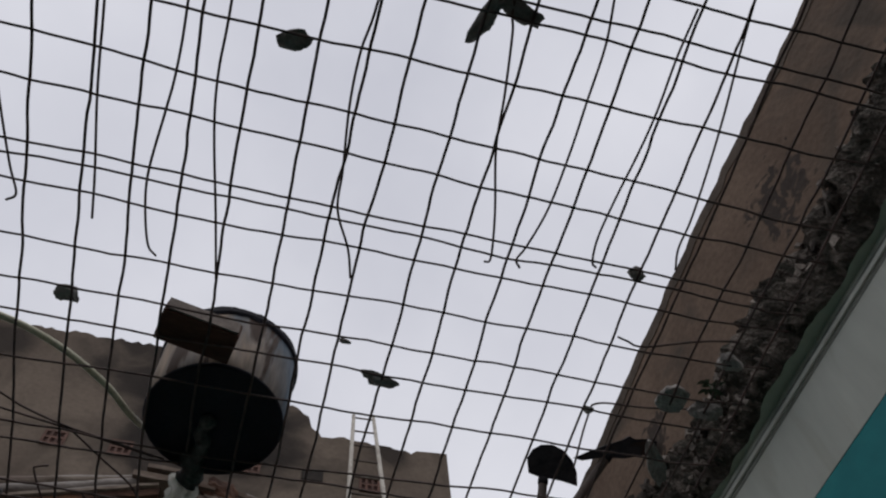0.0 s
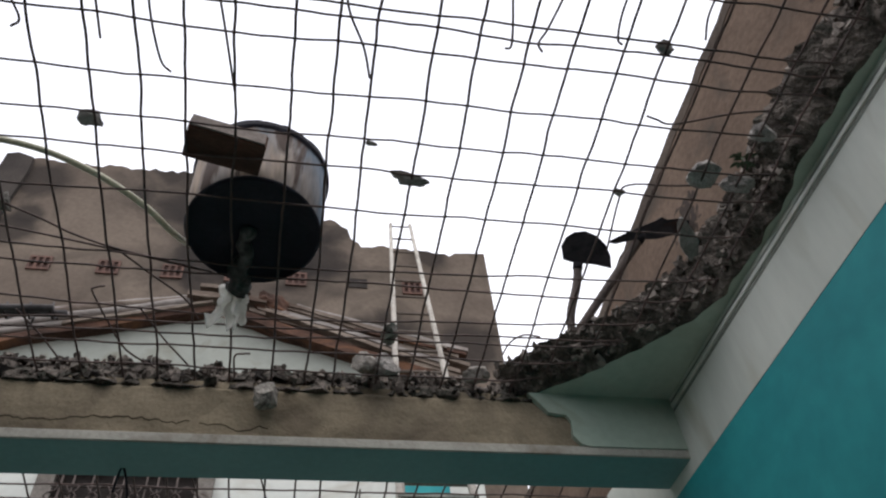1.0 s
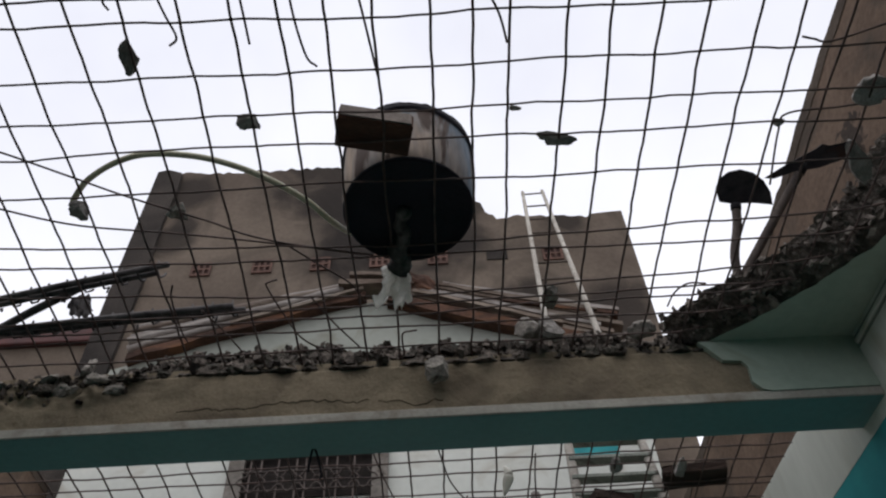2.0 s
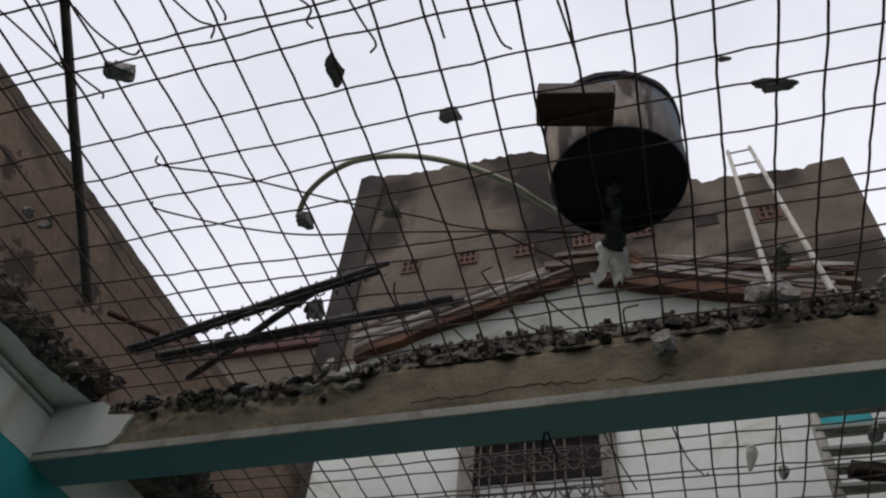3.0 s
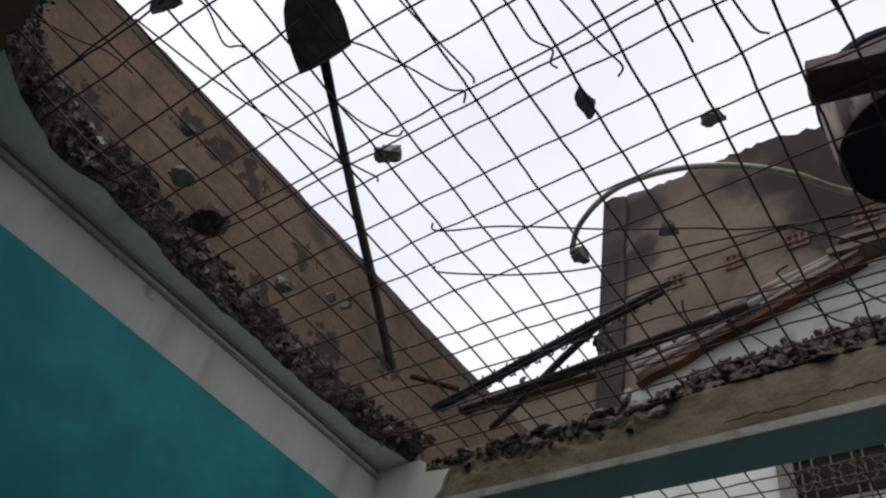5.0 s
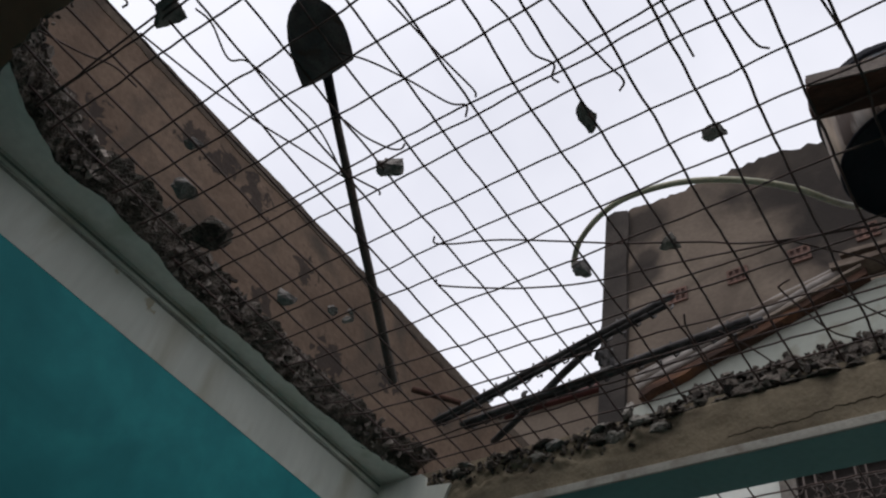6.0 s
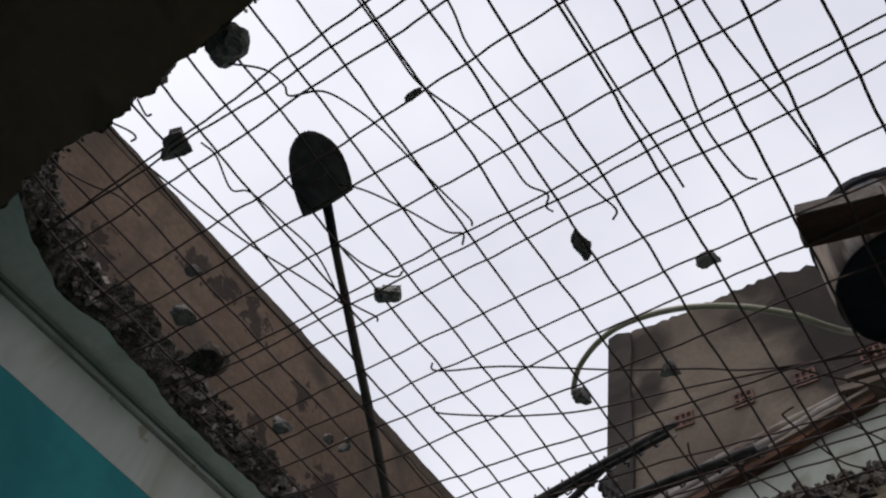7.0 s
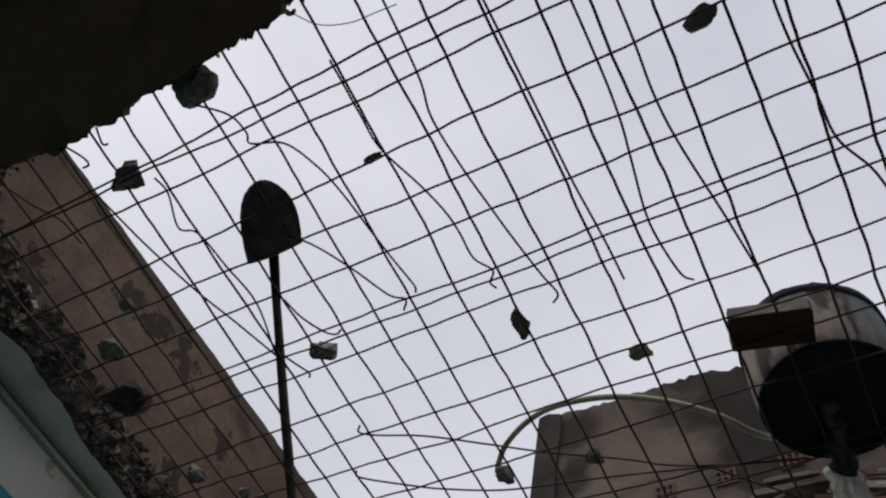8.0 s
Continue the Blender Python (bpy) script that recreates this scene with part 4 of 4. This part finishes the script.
rag()
strip_pts = spline([(-0.40, 2.12, ZM + 0.034), (-0.43, 2.18, ZM + 0.022), (-0.42, 2.25, ZM + 0.026), (-0.45, 2.32, ZM + 0.018), (-0.44, 2.39, ZM + 0.022), (-0.46, 2.43, ZM + 0.01)], 5)
put("rag_strip", tube("rag_strip", [p - strip_pts[0] for p in strip_pts], 0.02, RAG_DARK, 9, radii=[0.018 + 0.022 * k / len(strip_pts) + 0.034 * abs(noise3(k, 1, 2, 0.45)) for k in range(len(strip_pts))]), at=Matrix.Translation(strip_pts[0]), label="dark crumpled rag stuck under the drum", category="rag")


def wood_block():
    root = empty("timber_block", pose(-0.497, 1.775, ZM + 0.012, 0, 0, 13), "dark timber block lying on the bars", "timber block")
    bm = box_bm(-0.135, -0.065, 0, 0.135, 0.065, 0.075, 0.006)
    for v in bm.verts:
        v.co += Vector((0.004 * noise3(v.co.x, v.co.y, v.co.z, 20), 0.005 * noise3(v.co.x, v.co.y, 3 + v.co.z, 14), 0))
    part("body", from_bm("body", bm, BLOCK_WOOD), root)
    part("sawn_face", box("sawn_face", -0.13, -0.072, 0.006, 0.128, -0.066, 0.07, BLOCK_END), root, label="paler side face")
    return root


wood_block()


# ---- hose ----
pts = spline([(-1.688, 2.045, 3.90), (-1.665, 2.01, 3.92), (-1.60, 1.945, 3.93), (-1.472, 1.873, 3.93), (-1.335, 1.844, 3.93), (-1.141, 1.873, 3.93), (-0.956, 1.961, 3.93), (-0.80, 2.087, 3.93), (-0.71, 2.22, 3.95), (-0.65, 2.34, 4.02), (-0.56, 2.44, 4.10)], 8)
put("hose", tube("hose", [p - pts[0] for p in pts], 0.012, HOSE, 10), at=Matrix.Translation(pts[0]), label="yellowed plastic hose arching over the bars", category="hose")


# ---- shovel ----
def shovel():
    base = Vector((-2.001, 0.819, ZM + 0.022))
    tail = Vector((-2.873, 2.297, ZM + 0.05))
    nose = Vector((-1.874, 0.554, ZM + 0.03))
    root = empty("shovel", base, "long-handled round-nosed shovel lying on the bars", "shovel")
    ahead = (nose - base)
    length = ahead.length
    u = ahead.normalized()
    side = Vector((u.y, -u.x, 0)).normalized()
    prof = [(0.0, 0.113), (0.2, 0.117), (0.42, 0.116), (0.58, 0.110), (0.72, 0.098), (0.83, 0.080), (0.92, 0.055), (0.975, 0.03), (1.0, 0.004)]
    verts, faces = [], []
    m_ = 12
    for layer in (0.0, 0.003):
        for f, w in prof:
            for k in range(m_ + 1):
                s = -1 + 2 * k / m_
                dish = 0.028 * (s * s) * (0.4 + 0.6 * (1 - f)) - 0.006
                verts.append(u * (length * f - 0.048 * s * (1 - f)) + side * (w * s) + Vector((0, 0, dish + layer + 0.012 * f * f)))
    rows_, c = len(prof), m_ + 1
    for base_i, flip in ((0, 1), (rows_ * c, 0)):
        for i in range(rows_ - 1):
            for k in range(m_):
                a = base_i + i * c + k
                q = (a, a + 1, a + c + 1, a + c)
                faces.append(q[::-1] if flip else q)
    for k in range(m_):
        faces.append((k, k + 1, rows_ * c + k + 1, rows_ * c + k))
    for i in range(rows_ - 1):
        for k in (0, m_):
            a = i * c + k
            faces.append((a, a + c, a + c + rows_ * c, a + rows_ * c))
    part("blade", mesh_of("blade", verts, faces, SHOVEL_STEEL, smooth=True), root, label="dark round-nosed steel blade")
    d = (tail - base)
    v = d.normalized()
    part("socket", tube("socket", [u * 0.06 + Vector((0, 0, 0.012)), Vector((0, 0, 0.014)), v * 0.08 + Vector((0, 0, 0.012)), v * 0.2 + Vector((0, 0, 0.006))], 0.02, STEEL, 10, radii=[0.012, 0.02, 0.019, 0.017]), root)
    part("handle", tube("handle", [v * 0.17 + Vector((0, 0, 0.006)), d * 0.4, d * 0.7 + Vector((0.004, 0, 0)), d], 0.0175, HANDLE, 10, radii=[0.0165, 0.020, 0.0225, 0.024]), root, label="dark wooden handle")
    return root


shovel()


# ---- hoes ----
def hoe(foot, head, outline, thick, label, bend):
    root = empty("hoe", foot, label, "hoe", group="hoes at the slab corner")
    f, h = Vector(foot), Vector(head)
    part("handle", tube("handle", spline([(0, 0, 0), (h - f) * 0.35 + Vector((bend, 0, 0)), (h - f) * 0.75, (h - f) * 1.02], 5), 0.0205, HANDLE, 10), root, label="worn wooden handle")
    pts = [(Vector((x, 0, z))) for x, z in outline]
    bm = bmesh.new()
    lo = [bm.verts.new(p + Vector((0, -thick / 2, 0))) for p in pts]
    hi = [bm.verts.new(p + Vector((0, thick / 2, 0))) for p in pts]
    bm.faces.new(lo)
    bm.faces.new(hi[::-1])
    for k in range(len(lo)):
        j = (k + 1) % len(lo)
        bm.faces.new((lo[k], hi[k], hi[j], lo[j]))
    part("blade", from_bm("blade", bm, STEEL), root, Matrix.Translation(h - f) @ pose(0, 0, 0, 48, 0, -12) @ Matrix.Diagonal((1.06, 1, 0.70, 1)), "dark steel blade")
    part("eye", tube("eye", [(h - f) * 0.96, (h - f) * 1.04], 0.024, STEEL, 10), root)
    return root


hoe((1.035, 2.68, ZT + 0.0), (1.08, 2.5, 4.26), [(-0.062, 0.055), (-0.065, 0.15), (-0.04, 0.205), (0.0, 0.235), (0.05, 0.235), (0.10, 0.195), (0.135, 0.13), (0.152, 0.05), (0.15, -0.035), (0.08, 0.0), (0.02, 0.018), (-0.02, 0.03)], 0.008, "hoe with a half-round blade standing on the slab", -0.02)
hoe((1.02, 2.70, ZT + 0.0), (1.375, 2.36, 4.34), [(-0.155, -0.01), (-0.085, 0.03), (0.005, 0.075), (0.075, 0.105), (0.10, 0.125), (0.125, 0.105), (0.195, 0.105), (0.225, 0.085), (0.215, 0.045), (0.165, 0.0), (0.075, -0.02), (-0.025, -0.01), (-0.115, -0.028)], 0.035, "heavy hoe leaning against the parapet", 0.0)


# ---- bundle of bars ----
def bar_cage(a, b, n_, label, r=0.011, ties=True, mat=BUNDLE):
    root = empty("rebar_bundle", a, label, "rebar", group="bars laid over the corner")
    A, B = Vector(a), Vector(b)
    d = B - A
    rr = random.Random(int(abs(a[0]) * 100 + abs(b[1]) * 10))
    for k in range(n_):
        off = Vector((0.0, 0.036 * k, 0.006 * (k % 2)))
        part("bar", tube("bar", [off, off + d * 0.33 + Vector((0, 0.006, 0.004)), off + d * 0.7 + Vector((0, -0.004, 0)), off + d * rr.uniform(0.95, 1.02)], r, mat, 8), root)
    if ties:
        for k in range(18):
            p = d * ((k + 0.5) / 18) + Vector((0, 0.015, 0))
            part("tie", tube("tie", [p + Vector((0.004, -0.02, 0.03)), p + Vector((0, -0.012, -0.012)), p + Vector((0.004, 0.03, -0.016)), p + Vector((0.01, 0.05, 0.014)), p + Vector((rr.uniform(-0.02, 0.02), 0.06, rr.uniform(-0.02, 0.08)))], 0.005, BUNDLE, 5), root)
    return root


bar_cage((-2.879, 2.65, 3.905), (-1.417, 2.381, 3.92), 2, "bundle of dark rusty bars with wire ties", 0.0135)
bar_cage((-2.755, 2.729, 3.905), (-1.154, 2.629, 3.915), 2, "dark rusty bars lying on the roof bars", 0.015)
bar_cage((-2.675, 2.916, 3.90), (-1.812, 2.503, 3.95), 1, "thick crossing dark rusty bar", 0.019, False)
bar_cage((-2.80, 2.37, 3.878), (-2.625, 2.568, 3.878), 1, "short brown stick lying on the mesh", 0.016, False, BLOCK_WOOD)


# ---- torn dark plastic caught on the bundle ----
def scrap(x, y, z, size, seed):
    r = random.Random(seed)
    verts, faces = [], []
    nu, nv = 8, 8
    for i in range(nu + 1):
        for j in range(nv + 1):
            u, v = i / nu - 0.5, j / nv
            w = 0.5 + 0.5 * math.sin(math.pi * (0.15 + 0.8 * v)) + 0.5 * noise3(v, seed, 1, 4)
            verts.append((size * u * w + 0.3 * size * noise3(u, v, seed, 3), 0.25 * size * noise3(u, v, seed + 4, 4), -size * 1.5 * v + 0.3 * size * noise3(u, v, seed + 7, 5)))
    for i in range(nu):
        for j in range(nv):
            a = i * (nv + 1) + j
            faces.append((a, a + 1, a + nv + 2, a + nv + 1))
    put("plastic_scrap", mesh_of("plastic_scrap", verts, faces, BUNDLE, smooth=True), at=pose(x, y, z, 0, 0, 25), label="torn dark plastic scrap caught on the bars", category="plastic scrap", group="scraps")


scrap(-1.83, 2.58, 3.975, 0.085, 2)
scrap(-1.90, 2.55, 3.95, 0.03, 5)
scrap(-2.32, 2.66, 3.93, 0.03, 8)


# ---- ladder ----
def ladder():
    lo, hi = [Vector((0.52, 4.8, ZM + 0.01)), Vector((1.10, 4.8, ZM + 0.01))], [Vector((0.67, 5.6, 8.62)), Vector((0.89, 5.6, 8.63))]
    root = empty("ladder", (0.8, 4.8, ZM), "pale timber ladder leaning against the tall wall", "ladder")
    o = Vector((0.8, 4.8, ZM))
    for a, b in zip(lo, hi):
        part("rail", tube("rail", [a - o, (a - o) * 0.8 + (b - o) * 0.2, (a - o) * 0.5 + (b - o) * 0.5, b - o], 0.03, LADDER, 8, radii=[0.036, 0.032, 0.026, 0.019]), root)
    for f in [0.03, 0.06, 0.09, 0.12, 0.155, 0.19] + [(k + 0.4) / 16.6 for k in range(4, 17)]:
        a, b = lo[0].lerp(hi[0], f), lo[1].lerp(hi[1], f)
        out = (b - a).normalized() * 0.02
        w = 0.017 - 0.008 * f
        if f < 0.22:
            m_ = (a + b) / 2 - o
            part("rung", from_bm("rung", box_bm(-(b - a).length / 2 - 0.02, -0.045, -0.014, (b - a).length / 2 + 0.02, 0.045, 0.014, 0.005), DUST_PLANK), root, Matrix.Translation(m_), "dusty grey-green plank step")
            continue
        part("rung", tube("rung", [a - out - o, b + out - o], w, RUNG, 8), root)
    return root


ladder()


# ---- window with grille beyond the beam ----
def far_window():
    y = 5.385
    root = empty("window_1", (-1.36, y, 4.3), "dark window behind a rusty scrolled grille", "window", kind="structure")
    part("dark_opening", box("dark_opening", -0.50, -0.006, 0.42, 0.49, 0.01, 0.78, HOLE), root)
    for x in (-0.55, 0.54):
        part("jamb", box("jamb", x - 0.06, -0.05, -0.7, x + 0.06, 0.02, 0.84, JAMB), root)
    part("lintel", box("lintel", -0.61, -0.06, 0.78, 0.60, 0.02, 0.86, DARK_RENDER), root)
    for k in range(9):
        x = -0.46 + k * 0.115 + (0.02, -0.015, 0.0, 0.025, -0.02)[k % 5]
        part("grille_bar", tube("grille_bar", [(x, -0.04, -0.7), (x, -0.04, 0.78)], 0.008, GRILLE, 6), root)
    for z in (-0.1, 0.12, 0.3, 0.46, 0.62, 0.74):
        part("grille_rail", tube("grille_rail", [(-0.5, -0.045, z), (0.49, -0.045, z)], 0.008, GRILLE, 6), root)
    ring = [(0.085 * math.cos(a * math.pi / 10) * (1 + 0.25 * math.cos(4 * a * math.pi / 10)), 0, 0.075 * math.sin(a * math.pi / 10) * (1 + 0.25 * math.cos(4 * a * math.pi / 10))) for a in range(21)]
    me = tube("grille_ring", ring, 0.007, GRILLE, 5, ends=False)
    for k in range(7):
        for z in (0.21, 0.54):
            part("grille_ring", me, root, Matrix.Translation((-0.42 + k * 0.14, -0.05, z)))
    return root


far_window()


# ---- neighbour's roof seen past the west parapet ----
def neighbour():
    root = empty("neighbour_house", (-4.0, 6.6, 0), "neighbouring house with a red roof edge", "house")
    part("wall", box("wall", -3.2, 0, 0, 0.1, 2.0, 7.55, RENDER), root)
    part("fascia", from_bm("fascia", box_bm(-3.3, -0.08, 7.55, 0.12, 2.2, 7.76, 0.02), RED), root, label="dark red fascia board")
    return root


neighbour()


# ---- wire left hanging under the beam ----
loop = spline([(-0.022, 0.03, -0.09), (-0.016, 0.015, -0.05), (-0.006, 0.0, 0.0), (0.006, 0.0, 0.002), (0.024, 0.02, -0.05), (0.036, 0.035, -0.10), (0.03, 0.04, -0.12)], 5)
put("wire_loop", tube("wire_loop", loop, 0.005, DRUM_DARK, 6), at=Matrix.Translation((-0.872, YB2 - 0.045, ZB - 0.008)), label="black wire loop hanging from the beam", category="wire")


# ---- things caught on the bars over the next room ----
def offcut(x, y, sx, sy, turn, seed):
    r = random.Random(seed)
    bm = box_bm(-sx, -sy, 0, sx, sy, 0.06, 0.008)
    bmesh.ops.subdivide_edges(bm, edges=bm.edges[:], cuts=2)
    for v in bm.verts:
        v.co += Vector((r.uniform(-1, 1), r.uniform(-1, 1), r.uniform(-1, 1))) * 0.006
    return put("timber_offcut", from_bm("timber_offcut", bm, OFFCUT), at=pose(x, y, ZM + 0.012, 0, 0, turn), label="dark splintered timber offcut lying on the bars", category="timber", group="offcuts")


loose([(-0.36, 3.55, 3.86), (-0.33, 3.75, 3.86), (-0.29, 3.95, 3.85), (-0.22, 4.10, 3.84), (-0.20, 4.08, 3.84)])
loose([(0.16, 3.75, 3.86), (0.165, 3.95, 3.855), (0.18, 4.16, 3.85)])
loose([(-0.70, 3.5, 3.86), (-0.66, 3.8, 3.86), (-0.60, 4.1, 3.85), (-0.58, 4.2, 3.85)])
offcut(1.05, 4.07, 0.17, 0.075, -8, 1)
offcut(0.62, 4.28, 0.12, 0.045, 20, 2)
offcut(0.88, 4.42, 0.10, 0.05, -30, 3)
rock(0.952, 3.953, 0.03, 0.07, 0.02, seed=41)
rock(0.60, 3.917, 0.03, 0.035, 0.03, seed=42)
rock(0.179, 4.19, 0.032, 0.03, 0.026, seed=43)
rock(-1.905, 2.95, 0.03, 0.03, 0.045, seed=44, z=3.89, name="concrete_lump", label="pale concrete lump on the broken beam top", mat=PALE_CHUNK)
rock(-1.84, 2.95, 0.05, 0.035, 0.03, seed=45, z=3.80, name="concrete_lump", label="pale concrete lump on the broken beam top", mat=PALE_CHUNK)
rock(-2.30, 2.95, 0.05, 0.03, 0.03, seed=46, z=3.80, name="concrete_lump", label="grey concrete lump on the broken beam top")
rock(0.12, 2.90, 0.06, 0.05, 0.055, seed=47, z=3.93, name="concrete_lump", label="pale concrete lump on the broken beam top", mat=PALE_CHUNK)
rock(0.20, 2.86, 0.05, 0.04, 0.05, seed=48, z=3.91, name="concrete_lump", label="grey concrete lump on the broken beam top")
rock(0.19, 2.63, 0.032, 0.055, 0.03, seed=51, turn=8, mat=PALE_CHUNK, label="pale concrete shard lying on the bars")
rock(0.62, 2.90, 0.05, 0.04, 0.03, seed=49, z=3.90, name="concrete_lump", label="pale concrete lump on the broken beam top", mat=PALE_CHUNK)
leaf = spline([(0, 0, 0), (0.016, 0.0, -0.05), (0.004, 0, -0.10), (-0.016, 0, -0.17)], 4)
put("plastic_strip", tube("plastic_strip", leaf, 0.02, RAG, 8, radii=[0.006 + 0.022 * math.sin(math.pi * k / (len(leaf) - 1)) for k in range(len(leaf))]), at=pose(0.0, 3.84, ZM, 0, 0, 0), label="pale torn plastic strip hanging on the bars", category="plastic strip")


def weed(x, y, seed):
    r = random.Random(seed)
    root = empty("weed", (x, y, ZM + 0.004), "small green weed rooted among the bars", "weed", group="weeds")
    part("stem", tube("stem", [(0, 0, 0), (0.01, 0.0, 0.03), (0.02, 0.01, 0.06)], 0.003, LEAF, 5), root)
    verts = [(0, 0, 0), (0.012, -0.009, 0.002), (0.03, -0.007, 0.0), (0.042, 0, -0.004), (0.03, 0.007, 0.0), (0.012, 0.009, 0.002)]
    me = mesh_of("leaf", verts, [(0, 1, 2, 3), (0, 3, 4, 5)], LEAF)
    for k in range(16):
        part("leaf", me, root, pose(r.uniform(-0.01, 0.03), r.uniform(-0.02, 0.02), r.uniform(0.0, 0.06), r.uniform(-40, 40), r.uniform(-50, 30), r.uniform(0, 360)))
    return root


rock(-2.80, 1.75, 0.022, 0.02, 0.018, seed=61)
rock(-2.76, 1.83, 0.03, 0.018, 0.016, seed=62)
rock(-2.72, 1.80, 0.016, 0.016, 0.014, seed=63)
weed(1.40, 1.62, 4)


west = random.Random(91)
west_spots = []
for _ in range(520):
    x, z = west.uniform(-3.12, -1.70), 3.835 - abs(west.gauss(0, 0.05))
    west_spots.append((x, mortar_y(x, z) - 0.002, z, west.choice((0.004, 0.005, 0.007, 0.009, 0.012, 0.017))))
put("aggregate", stones_mesh("aggregate", west_spots, west, CREST_STONE), label="angular stones bedded in the broken mortar", category="aggregate", kind="stuff")
lump_rng = random.Random(77)
for k in range(14):
    x = lump_rng.uniform(-3.0, -1.75)
    rock(x, 2.945, lump_rng.uniform(0.02, 0.05), 0.02, lump_rng.uniform(0.012, 0.03), seed=200 + k, z=lump_rng.uniform(3.74, 3.83), turn=lump_rng.uniform(-20, 20), name="concrete_lump", label="broken concrete lump clinging to the beam", mat=PALE_CHUNK if k % 2 else CONCRETE)
